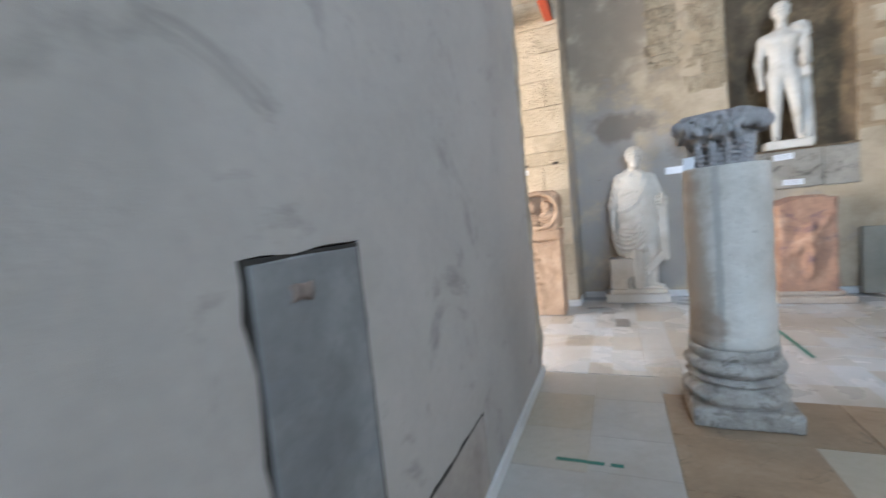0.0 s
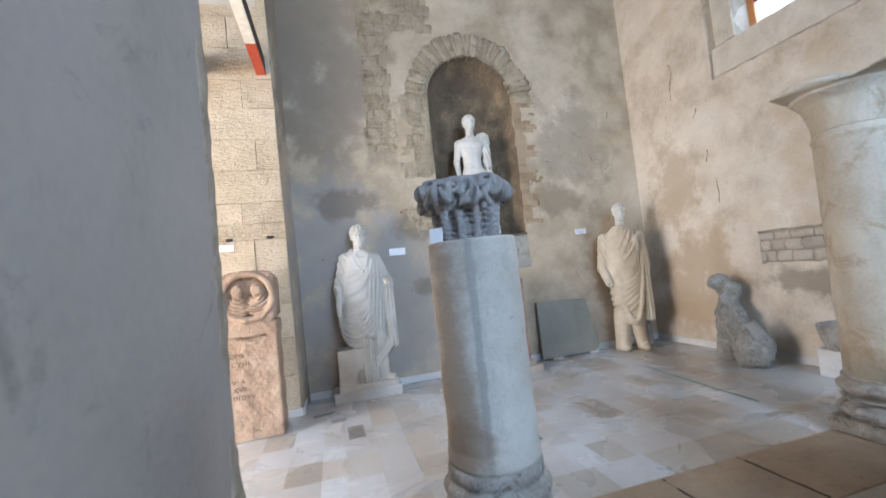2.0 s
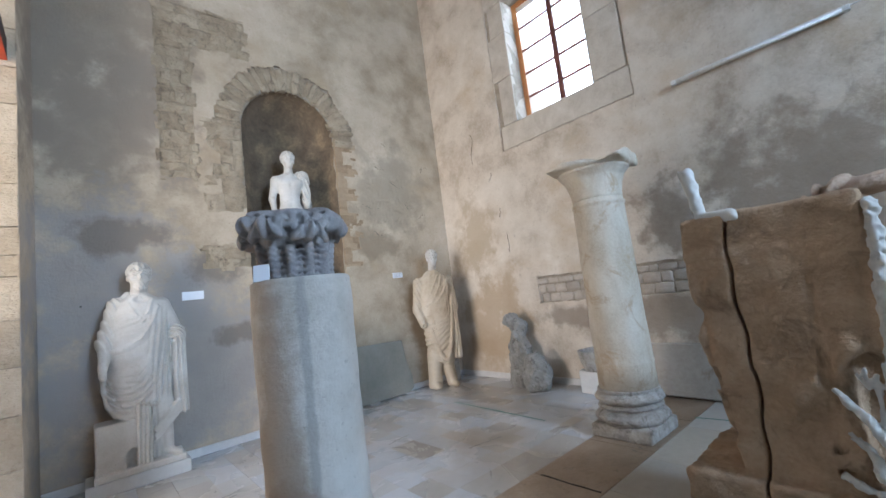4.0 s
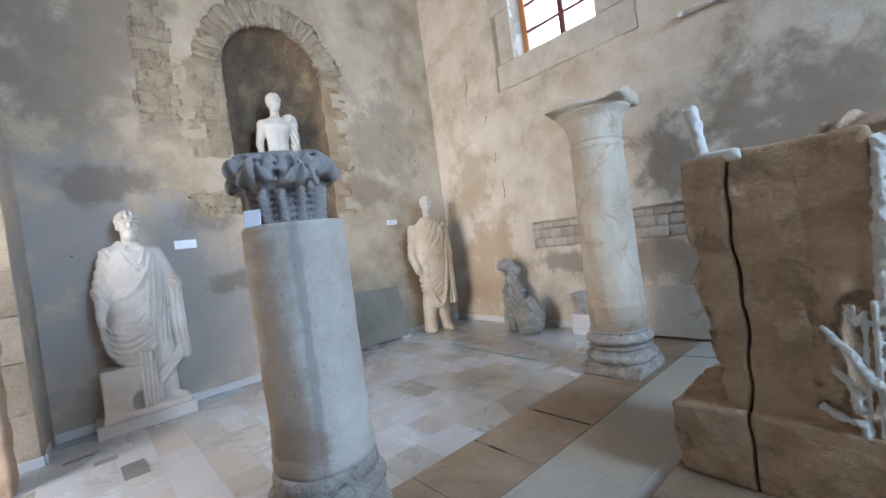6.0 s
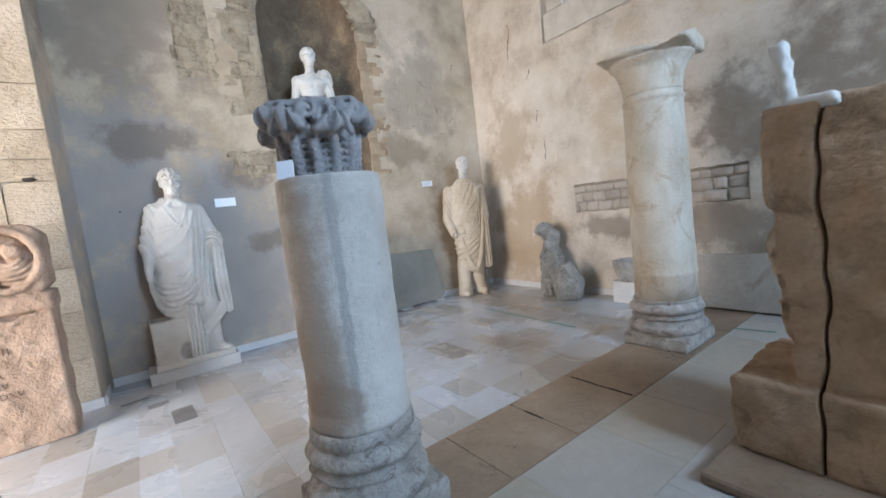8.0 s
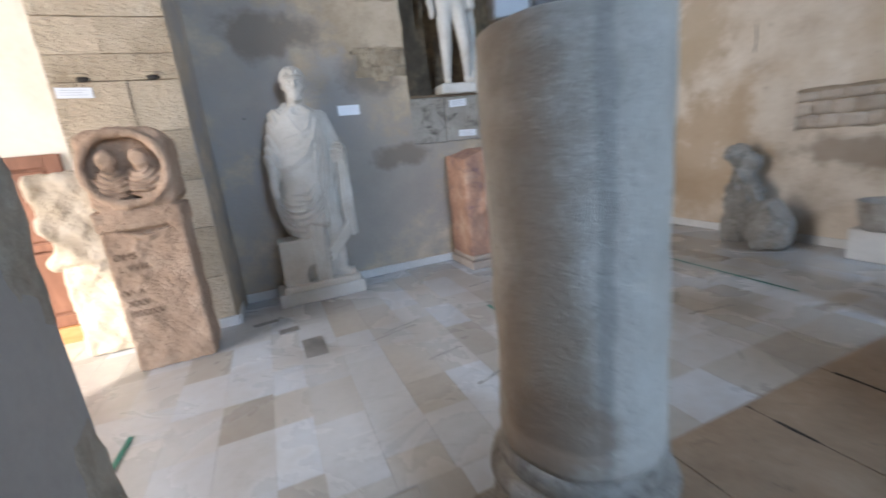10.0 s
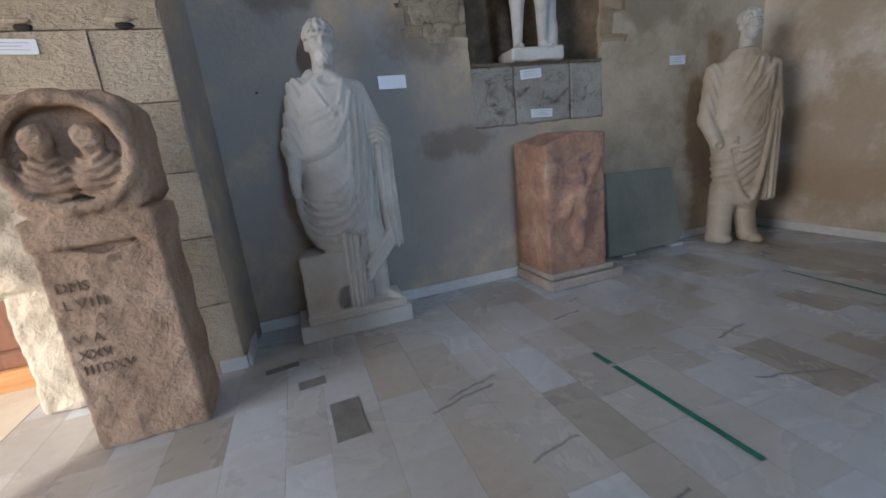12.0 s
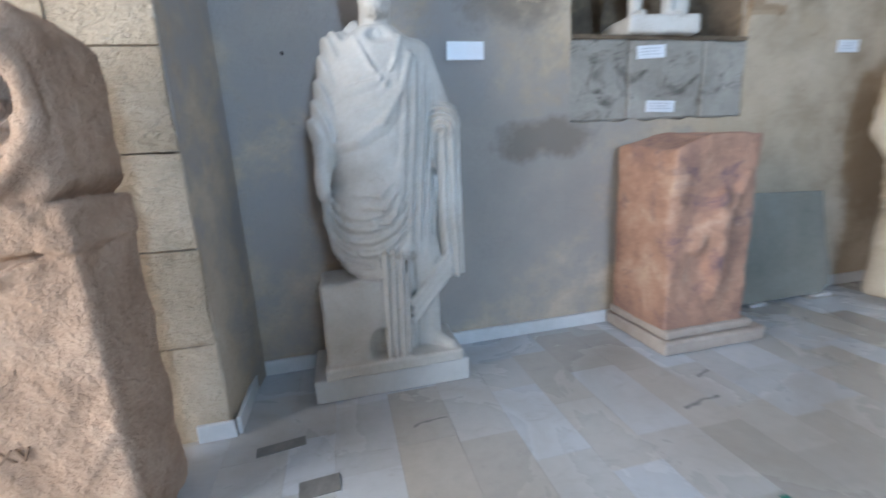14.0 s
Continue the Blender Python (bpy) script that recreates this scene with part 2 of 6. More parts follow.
M_FRAGMENT = stone("worn_grey_stone", (0.17, 0.16, 0.145), (0.29, 0.28, 0.26), (0.41, 0.40, 0.38), 9.0, 42, 0.95, 1.0, 0.04, (0.12, 0.11, 0.095), spot_scale=14.0, spot_at=0.56)
M_VEIN = stone("dark_floor_vein", (0.15, 0.15, 0.15), (0.21, 0.208, 0.205), (0.28, 0.275, 0.27), 9.0, 40, 0.5, 0.3, 0.004)
M_GREYSLAB = stone("grey_brown_slab", (0.30, 0.265, 0.22), (0.42, 0.375, 0.32), (0.50, 0.455, 0.395), 2.0, 30, 0.85, 0.4, 0.008, (0.24, 0.17, 0.10), spot_scale=2.5, spot_at=0.62)
M_PLINTH = stone("concrete_plinth", (0.50, 0.50, 0.49), (0.58, 0.58, 0.57), (0.65, 0.65, 0.64), 3.0, 30, 0.8, 0.25, 0.006)
M_SKIRT = stone("marble_skirting", (0.50, 0.50, 0.49), (0.62, 0.62, 0.62), (0.72, 0.72, 0.72), 3.0, 24, 0.45, 0.2, 0.004)
M_STRIP = stone("worn_brown_paving", (0.16, 0.105, 0.065), (0.29, 0.205, 0.135), (0.40, 0.31, 0.225), 2.2, 28, 0.42, 0.5, 0.01, (0.10, 0.075, 0.05), random_tint=0.2)
M_WOOD_DOOR = stone("brown_door_wood", (0.15, 0.065, 0.035), (0.22, 0.10, 0.06), (0.29, 0.145, 0.09), 3.0, 40, 0.5, 0.25, 0.004, stretch=(6, 6, 0.6))
M_WOOD_ORANGE = stone("orange_wood", (0.42, 0.20, 0.07), (0.55, 0.28, 0.11), (0.62, 0.35, 0.16), 4.0, 40, 0.5, 0.2, 0.003, stretch=(0.8, 6, 6))
M_WINDOW_WOOD = stone("window_wood", (0.30, 0.12, 0.035), (0.42, 0.18, 0.06), (0.50, 0.24, 0.09), 5.0, 40, 0.45, 0.2, 0.003)
M_MULLION = plain("dark_red_mullion", (0.16, 0.05, 0.035), 0.5)
M_LABEL = plain("white_label", (0.72, 0.75, 0.80), 0.45, 0.0, 0.03)
# near-white base stands for the bright reflection on the silver plate
M_SILVER_GLINT = plain("silver_label_glint", (0.86, 0.88, 0.92), 0.2, 0.0, 0.02)
M_TAPE = plain("green_tape", (0.02, 0.16, 0.12), 0.5)
M_DARK = plain("dark_gap", (0.03, 0.026, 0.022), 0.95)
M_CARVED_SHADE = plain("carved_shadow", (0.20, 0.13, 0.085), 0.95)
M_GREYINK = plain("label_print", (0.50, 0.53, 0.58), 0.6)
M_BEAM = plain("dark_beam_wood", (0.05, 0.035, 0.028), 0.7)
M_LIT_SOFFIT = plain("lit_soffit", (0.75, 0.74, 0.70), 0.6)
M_REDPAINT = plain("red_paint", (0.45, 0.07, 0.03), 0.6)
M_LAMP = plain("lamp_casing", (0.62, 0.62, 0.60), 0.4)
M_TUBE = plain("lamp_tube_off", (0.80, 0.81, 0.80), 0.25)


def tile_material(name, stops, rough):
    m, nt, bsdf, pos = base_material(name, rough)
    info = nt.nodes.new("ShaderNodeObjectInfo")
    geo = nt.nodes.new("ShaderNodeNewGeometry")
    rnd = mathn(nt, "FRACT", mathn(nt, "ADD", info.outputs["Random"], geo.outputs["Random Per Island"]))
    col = ramp(nt, rnd, stops)
    vein = noise_tex(nt, pos, 3.0, 9, 0.7, (1.0, 2.6, 1.0), 2.2)
    col = mixc(nt, ramp(nt, vein, [(0.56, (0, 0, 0)), (0.72, (0.4, 0.4, 0.4))]), col, (0.27, 0.26, 0.255))
    fine = noise_tex(nt, pos, 16.0, 6, 0.65)
    col = mixc(nt, 0.14, col, ramp(nt, fine, [(0.3, (0.28, 0.28, 0.285)), (0.7, (0.60, 0.61, 0.62))]))
    dirt = noise_tex(nt, pos, 1.3, 6, 0.6, None, 0.8)
    col = mixc(nt, ramp(nt, dirt, [(0.47, (0, 0, 0)), (0.74, (0.5, 0.5, 0.5))]), col, (0.30, 0.25, 0.19))
    nt.links.new(col, bsdf.inputs["Base Color"])
    r = ramp(nt, dirt, [(0.3, (rough - 0.04,) * 3), (0.8, (rough + 0.14,) * 3)])
    nt.links.new(r, bsdf.inputs["Roughness"])
    bump(nt, bsdf, fine, 0.05, 0.0015)
    return m


M_TILE = tile_material("marble_tile", [(0.0, (0.31, 0.285, 0.25)), (0.08, (0.40, 0.38, 0.35)), (0.3, (0.46, 0.44, 0.41)), (0.55, (0.49, 0.51, 0.54)), (0.8, (0.55, 0.585, 0.635)), (1.0, (0.46, 0.43, 0.385))], 0.24)
M_SLABFLOOR = tile_material("paving_slab", [(0.0, (0.33, 0.27, 0.19)), (0.3, (0.42, 0.40, 0.37)), (0.6, (0.39, 0.33, 0.24)), (0.85, (0.44, 0.42, 0.385)), (1.0, (0.36, 0.29, 0.20))], 0.32)

M_GLASS = bpy.data.materials.new("frosted_glass")
M_GLASS.use_nodes = True
gb = M_GLASS.node_tree.nodes["Principled BSDF"]
gb.inputs["Base Color"].default_value = (0.93, 0.96, 1.0, 1)
gb.inputs["Roughness"].default_value = 0.45
gb.inputs["Transmission Weight"].default_value = 1.0
gb.inputs["IOR"].default_value = 1.15
M_DAY = bpy.data.materials.new("bright_haze")
M_DAY.use_nodes = True
db = M_DAY.node_tree.nodes["Principled BSDF"]
db.inputs["Emission Color"].default_value = (0.86, 0.93, 1.0, 1)
db.inputs["Emission Strength"].default_value = 1.6


# ---- building helpers ----
def link_bm(name, bm, material, parent=None, smooth=False):
    me = bpy.data.meshes.new(name)
    bmesh.ops.recalc_face_normals(bm, faces=bm.faces[:])
    bm.to_mesh(me)
    bm.free()
    for m in material if isinstance(material, (list, tuple)) else [material]:
        me.materials.append(m)
    if smooth:
        me.polygons.foreach_set("use_smooth", [True] * len(me.polygons))
    ob = new(name, me)
    if parent:
        ob.parent = parent
    return ob


def part(name, bm, material, parent, label="", smooth=False):
    ob = link_bm(name, bm, material, parent, smooth)
    return tagged(ob, label) if label else ob


def thing(name, at, label, category, group="", rz=0):
    e = new(name)
    e.matrix_world = pose(*at, 0, 0, rz)
    e.empty_display_size = 0.1
    return tagged(e, label, category, group)


def add_box(bm, lo, hi, bevel=0.0, m=None, seg=1):
    c = [(a + b) / 2 for a, b in zip(lo, hi)]
    s = [b - a for a, b in zip(lo, hi)]
    made = bmesh.ops.create_cube(bm, size=1.0, matrix=(m or Matrix()) @ Matrix.Translation(c) @ Matrix.Diagonal((*s, 1)))
    if bevel:
        edges = {e for v in made["verts"] for e in v.link_edges}
        bmesh.ops.bevel(bm, geom=list(edges), offset=bevel, segments=seg, affect="EDGES", profile=0.5)
    return bm


def box(lo, hi, bevel=0.0, seg=1):
    return add_box(bmesh.new(), lo, hi, bevel, None, seg)


def roughen(bm, amp, scale, seed=0.0, cuts=0, long_edge=None):
    """Uneven, worn faces: subdivide long edges and push the corners about."""
    for _ in range(cuts):
        edges = [e for e in bm.edges if long_edge is None or e.calc_length() > long_edge]
        if edges:
            bmesh.ops.subdivide_edges(bm, edges=edges, cuts=1, use_grid_fill=True)
    for v in bm.verts:
        p = v.co * scale + Vector((seed, seed * 1.7, -seed))
        v.co += amp * Vector((noise.noise(p), noise.noise(p + Vector((31, 0, 7))), noise.noise(p + Vector((5, 17, 0)))))
    return bm


def turned(profile, seg=48, wob=0.0):
    """A solid of revolution from (radius, height) pairs."""
    bm = bmesh.new()
    rings = []
    for n, (r, z) in enumerate(profile):
        ring = []
        for k in range(seg):
            a = 2 * math.pi * k / seg
            rr = r + wob * noise.noise(Vector((math.cos(a) * 2, math.sin(a) * 2, z * 5)))
            ring.append(bm.verts.new((rr * math.cos(a), rr * math.sin(a), z)))
        rings.append(ring)
    for a, b in zip(rings, rings[1:]):
        for k in range(seg):
            bm.faces.new((a[k], a[(k + 1) % seg], b[(k + 1) % seg], b[k]))
    bm.faces.new(rings[0][::-1])
    bm.faces.new(rings[-1])
    return bm


# ---- carving: a solid given by a distance, turned into a mesh ----
def carve(name, fn, lo, hi, h, material, parent=None):
    axes = [np.arange(a, b + h, h) for a, b in zip(lo, hi)]
    X, Y, Z = np.meshgrid(*axes, indexing="ij")
    V = fn(X, Y, Z)
    V[0], V[-1], V[:, 0], V[:, -1], V[:, :, 0], V[:, :, -1] = 1, 1, 1, 1, 1, 1
    n = np.array(V.shape) - 1
    total, count = np.zeros((*n, 3)), np.zeros(n)

    def cut(o):
        return V[o[0]:o[0] + n[0], o[1]:o[1] + n[1], o[2]:o[2] + n[2]]

    for ax in range(3):
        for u in (0, 1):
            for v in (0, 1):
                a = [0, 0, 0]
                a[(ax + 1) % 3], a[(ax + 2) % 3] = u, v
                b = list(a)
                b[ax] = 1
                va, vb = cut(a), cut(b)
                cross = (va < 0) != (vb < 0)
                t = np.where(cross, va / np.where(va == vb, 1, va - vb), 0)
                for k in range(3):
                    total[..., k] += np.where(cross, a[k] + (t if k == ax else 0), 0)
                count += cross
    live = count > 0
    index = -np.ones(n, int)
    index[live] = np.arange(live.sum())
    cells = np.argwhere(live)
    verts = (cells + total[live] / count[live][:, None]) * h + np.array(lo)
    faces = []
    for ax in range(3):
        u, v = (ax + 1) % 3, (ax + 2) % 3
        sl = [slice(1, -1)] * 3
        sl[ax] = slice(0, -1)
        sh = list(sl)
        sh[ax] = slice(1, None)
        a, b = V[tuple(sl)] < 0, V[tuple(sh)] < 0
        for flag, flip in ((a & ~b, False), (~a & b, True)):
            e = np.argwhere(flag)
            if not len(e):
                continue
            base = e.copy()
            base[:, u] += 1
            base[:, v] += 1
            quad = []
            for du, dv in ((1, 1), (0, 1), (0, 0), (1, 0)):
                c = base.copy()
                c[:, u] -= du
                c[:, v] -= dv
                quad.append(index[c[:, 0], c[:, 1], c[:, 2]])
            q = np.stack(quad, 1)
            faces.append(q[:, ::-1] if flip else q)
    faces = np.concatenate(faces)
    faces = faces[(faces >= 0).all(1)]
    me = bpy.data.meshes.new(name)
    me.from_pydata(verts.tolist(), [], faces.tolist())
    me.polygons.foreach_set("use_smooth", [True] * len(me.polygons))
    me.materials.append(material)
    me.update()
    ob = new(name, me)
    if parent:
        ob.parent = parent
    return ob


def merge(ob, extra):
    """Take a finer carved piece into ob's own mesh, with its own stone."""
    bm = bmesh.new()
    bm.from_mesh(ob.data)
    count = len(bm.faces)
    bm.from_mesh(extra.data)
    bm.faces.ensure_lookup_table()
    if extra.data.materials[0] is not ob.data.materials[0]:
        ob.data.materials.append(extra.data.materials[0])
        for f in bm.faces[count:]:
            f.material_index = 1
    bm.to_mesh(ob.data)
    bm.free()
    bpy.data.objects.remove(extra)


def ball(X, Y, Z, c, r):
    r = (r, r, r) if np.isscalar(r) else r
    q = np.sqrt(((X - c[0]) / r[0]) ** 2 + ((Y - c[1]) / r[1]) ** 2 + ((Z - c[2]) / r[2]) ** 2)
    return (q - 1) * min(r)


def limb(X, Y, Z, a, b, ra, rb):
    ab = np.subtract(b, a)
    t = np.clip(((X - a[0]) * ab[0] + (Y - a[1]) * ab[1] + (Z - a[2]) * ab[2]) / (ab @ ab), 0, 1)
    d = np.sqrt((X - a[0] - t * ab[0]) ** 2 + (Y - a[1] - t * ab[1]) ** 2 + (Z - a[2] - t * ab[2]) ** 2)
    return d - (ra + (rb - ra) * t)


def brick(X, Y, Z, lo, hi, r=0.02):
    q = [np.abs(P - (a + b) / 2) - (b - a) / 2 + r for P, a, b in zip((X, Y, Z), lo, hi)]
    out = np.sqrt(sum(np.maximum(k, 0) ** 2 for k in q))
    return out + np.minimum(np.maximum(np.maximum(q[0], q[1]), q[2]), 0) - r


def blend(a, b, k=0.03):
    hh = np.clip(0.5 + 0.5 * (b - a) / k, 0, 1)
    return b + (a - b) * hh - k * hh * (1 - hh)


def dent(a, b, k=0.01):
    return -blend(-a, b, k)


def lumps(X, Y, Z, f, seed=0.0):
    """Cheap smooth unevenness from a few crossed waves."""
    return (np.sin(f * X + 1.3 * np.sin(f * 0.7 * Z + seed)) * np.sin(f * 1.1 * Y + seed * 2 + np.sin(f * 0.6 * X)) +
            np.sin(f * 0.9 * Z + 1.7 * np.sin(f * 0.5 * Y + seed * 3)) * np.sin(f * 1.2 * X + seed)) * 0.5


def words(name, text, size, m, material, parent, depth=0.003):
    """Text in the built-in font as a thin mesh."""
    cu = bpy.data.curves.new(name, "FONT")
    cu.body, cu.size, cu.extrude, cu.resolution_u = text, size, depth, 2
    tmp = bpy.data.objects.new(name, cu)
    scene.collection.objects.link(tmp)
    me = bpy.data.meshes.new_from_object(tmp.evaluated_get(bpy.context.evaluated_depsgraph_get()))
    bpy.data.objects.remove(tmp)
    bpy.data.curves.remove(cu)
    me.materials.append(material)
    ob = new(name, me)
    ob.parent = parent
    ob.matrix_local = m
    return ob


# ---- large structure ----
H = 8.5


def structure(name, bm, material, label="", smooth=False):
    return tagged(link_bm(name, bm, material, None, smooth), label, kind="structure")


def plaster_layer(bm, place, us, vs, keep, thick, flaked=lambda u, v: 0.0):
    """A coat of plaster in small cells, with ragged edges where keep() leaves it out. place(u, v, d) gives the point d behind the face."""
    front, back = {}, {}

    def corner(store, i, j, d):
        if (i, j) not in store:
            u, v = us[i], vs[j]
            inner = 0 < i < len(us) - 1 and 0 < j < len(vs) - 1
            if inner:
                du = noise.noise(Vector((u * 9, v * 9, 1.0))) * 0.02
                dv = noise.noise(Vector((u * 9, v * 9, 7.0))) * 0.02
                u, v = u + du, v + dv
            w = noise.noise(Vector((u * 1.6, v * 1.6, 3.0))) * 0.006 + noise.noise(Vector((u * 6, v * 6, 4.0))) * 0.0025 if d == 0 else 0
            if d == 0 and flaked(u, v):
                n = noise.noise(Vector((u * 7, v * 10, 2.0))) + 0.6 * noise.noise(Vector((u * 19, v * 23, 6.0)))
                w += flaked(u, v) * (0.026 * max(0.0, n - 0.12) - 0.01 * max(0.0, -n - 0.3))
            store[i, j] = bm.verts.new(place(u, v, d + w))
        return store[i, j]

    nu, nv = len(us) - 1, len(vs) - 1
    on = [[keep((us[i] + us[i + 1]) / 2, (vs[j] + vs[j + 1]) / 2) for j in range(nv)] for i in range(nu)]
    for i in range(nu):
        for j in range(nv):
            if not on[i][j]:
                continue
            bm.faces.new([corner(front, a, b, 0) for a, b in ((i, j), (i + 1, j), (i + 1, j + 1), (i, j + 1))])
            for di, dj, e in ((-1, 0, ((i, j), (i, j + 1))), (1, 0, ((i + 1, j), (i + 1, j + 1))), (0, -1, ((i, j), (i + 1, j))), (0, 1, ((i, j + 1), (i + 1, j + 1)))):
                a, b = i + di, j + dj
                if not (0 <= a < nu and 0 <= b < nv) or not on[a][b]:
                    bm.faces.new([corner(front, *e[0], 0), corner(front, *e[1], 0), corner(back, *e[1], thick), corner(back, *e[0], thick)])
    return bm


def cells(*stops):
    out = []
    for a, b, step in stops:
        n = max(1, round((b - a) / step))
        out += [a + (b - a) * k / n for k in range(n)]
    return out + [stops[-1][1]]


# north wall: masonry core with the niche left open
NX, NR, NS, NB = 3.04, 0.64, 3.85, 1.83
NY = 6.87


def arch_block(bm, x0, x1, z1, y0, y1, cx, r, zs, n=24, swap=False):
    """The wall over an arch: from the arch's curve up to z1, between x0 and x1."""
    pts = [(cx - r * math.cos(math.pi * k / n), zs + r * math.sin(math.pi * k / n)) for k in range(n + 1)]
    loops = []
    for y in (y0, y1):
        low = [bm.verts.new((y, x, z) if swap else (x, y, z)) for x, z in pts]
        top = [bm.verts.new((y, x, z1) if swap else (x, y, z1)) for x, z in pts]
        for k in range(n):
            bm.faces.new((low[k], low[k + 1], top[k + 1], top[k]))
        loops.append((low, top))
    for k in range(n):
        bm.faces.new((loops[0][0][k], loops[0][0][k + 1], loops[1][0][k + 1], loops[1][0][k]))
        bm.faces.new((loops[0][1][k], loops[0][1][k + 1], loops[1][1][k + 1], loops[1][1][k]))
    return bm


bm = bmesh.new()
add_box(bm, (0.42, NY + 0.03, -0.3), (NX - NR, NY + 0.9, H))
add_box(bm, (NX + NR, NY + 0.03, -0.3), (6.4, NY + 0.9, H))
add_box(bm, (NX - NR, NY + 0.03, -0.3), (NX + NR, NY + 0.9, NB))
arch_block(bm, NX - NR, NX + NR, H, NY + 0.03, NY + 0.9, NX, NR, NS)
wall_north = structure("wall_north", bm, M_MORTAR, "old rubble masonry wall with a tall arched niche")


def north_keep(x, z):
    w = 0.07 * noise.noise(Vector((x * 4, z * 4, 0))) + 0.03 * noise.noise(Vector((x * 13, z * 13, 5)))
    if 1.49 < x < 1.87 + w and 3.1 < z < 5.3:
        return False
    if 1.49 < x < 2.52 + w and 4.82 + w < z < 5.3:
        return False
    dx = x - NX
    if z >= NS:
        if math.hypot(dx, z - NS) < 0.95 + w:
            return False
    elif abs(dx) < NR + 0.005 and z > NB - 0.01:
        return False
    tooth = 0.12 * (1 if math.sin(z * 17) > 0 else -1)
    if 2.75 + w < z < NS and -1.02 + max(0, tooth) + w < dx < 0:
        return False
    if 1.95 < z < NS and 0 < dx < 0.84 + 0.6 * tooth + w * 0.6:
        return False
    if 2.02 < z < 2.3 and 1.85 + 2 * w < x < 2.4:
        return False
    if NB - 0.5 < z < NB and NX - 0.66 < x < NX + 0.64:
        return False
    return True


bm = plaster_layer(bmesh.new(), lambda u, v, d: (u, NY + d, v), cells((0.476, 1.4, 0.05), (1.4, 5.45, 0.033), (5.45, 5.69, 0.05)),
                   cells((0, 1.3, 0.06), (1.3, 5.35, 0.035), (5.35, H, 0.15)), north_keep, 0.035,
                   lambda u, v: max(0.0, 1 - ((u - 4.55) / 0.95) ** 2 - ((v - 3.0) / 0.9) ** 2))
part("plaster", bm, M_PLASTER_N, wall_north, "blotched beige-grey lime plaster, flaked at the edges")

# niche shell: half-round back with a quarter dome
bm = bmesh.new()
rows = []
N_A = 20
for k in range(13):
    z = NB + (NS - NB) * k / 12
    rows.append([(NX - NR * math.cos(math.pi * a / N_A), NY + 0.03 + 0.52 * math.sin(math.pi * a / N_A), z) for a in range(N_A + 1)])
for k in range(1, 10):
    p = math.pi / 2 * k / 10
    rows.append([(NX - NR * math.cos(p) * math.cos(math.pi * a / N_A), NY + 0.03 + 0.52 * math.sin(math.pi * a / N_A) * math.cos(p), NS + NR * math.sin(p)) for a in range(N_A + 1)])
grid = [[bm.verts.new(Vector(c) + 0.018 * noise.noise_vector(Vector(c) * 5)) for c in r] for r in rows]
for a, b in zip(grid, grid[1:]):
    for k in range(N_A):
        bm.faces.new((a[k], a[k + 1], b[k + 1], b[k]))
tip = bm.verts.new((NX, NY + 0.03, NS + NR))
for k in range(N_A):
    bm.faces.new((grid[-1][k], grid[-1][k + 1], tip))
part("niche_lining", bm, M_NICHE, wall_north, "brown flaking niche lining, darkened for the shade inside", True)
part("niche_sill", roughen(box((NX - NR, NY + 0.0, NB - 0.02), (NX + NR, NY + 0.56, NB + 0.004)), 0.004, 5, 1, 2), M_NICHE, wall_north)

# east wall with its high window
EX = 5.69
WY0, WY1, WZ0, WZ1 = 3.8, 5.01, 3.79, 5.70
bm = bmesh.new()
for lo, hi in (((-3.5, -0.3), (WY0, H)), ((WY1, -0.3), (7.7, H)), ((WY0, -0.3), (WY1, WZ0)), ((WY0, WZ1), (WY1, H))):
    add_box(bm, (EX + 0.03, lo[0], lo[1]), (EX + 0.65, hi[0], hi[1]))
wall_east = structure("wall_east", bm, M_MORTAR, "thick masonry wall with a high window")


def east_keep(y, z):
    if 3.08 < y < 5.08 and 1.10 < z < 1.475:
        return False
    if 3.33 < y < 5.36 and 3.42 < z < 6.05:
        return False
    return True


bm = plaster_layer(bmesh.new(), lambda u, v, d: (EX + d, u, v), cells((-3.0, 1.0, 0.2), (1.0, 3.08, 0.08), (3.08, 5.08, 0.05), (5.08, 5.36, 0.07), (5.36, NY, 0.06)),
                   cells((0, 1.1, 0.06), (1.1, 1.475, 0.05), (1.475, 3.42, 0.08), (3.42, WZ0, 0.08), (WZ0, WZ1, 0.1), (WZ1, 6.05, 0.1), (6.05, H, 0.2)), east_keep, 0.035)
part("plaster", bm, M_PLASTER_E, wall_east, "pale ochre-stained plaster with brown damp patches")

# west side: near wall, far pier, arch between them, and the lit bay beyond
WX = 0.31
bm = bmesh.new()
add_box(bm, (-0.37, -3.0, -0.3), (WX - 0.03, 3.84, H))
wall_west_near = structure("wall_west_near", bm, M_PLASTER_NEAR, "smooth grey plastered wall with inset stone panels")


def near_keep(y, z):
    if 0.93 < y < 1.33 and 0.14 < z < 1.39:
        return False
    return not (1.25 < y < 2.23 and 0.06 < z < 0.46)


bm = plaster_layer(bmesh.new(), lambda u, v, d: (WX - d, u, v), cells((-3.0, 0.5, 0.25), (0.5, 0.93, 0.06), (0.93, 1.33, 0.05), (1.33, 2.23, 0.05), (2.23, 3.845, 0.08)),
                   cells((0, 0.06, 0.06), (0.06, 0.46, 0.05), (0.46, 1.39, 0.06), (1.39, 3.0, 0.1), (3.0, H, 0.25)), near_keep, 0.035)
part("plaster", bm, M_PLASTER_NEAR, wall_west_near, "smooth bluish-grey painted plaster")
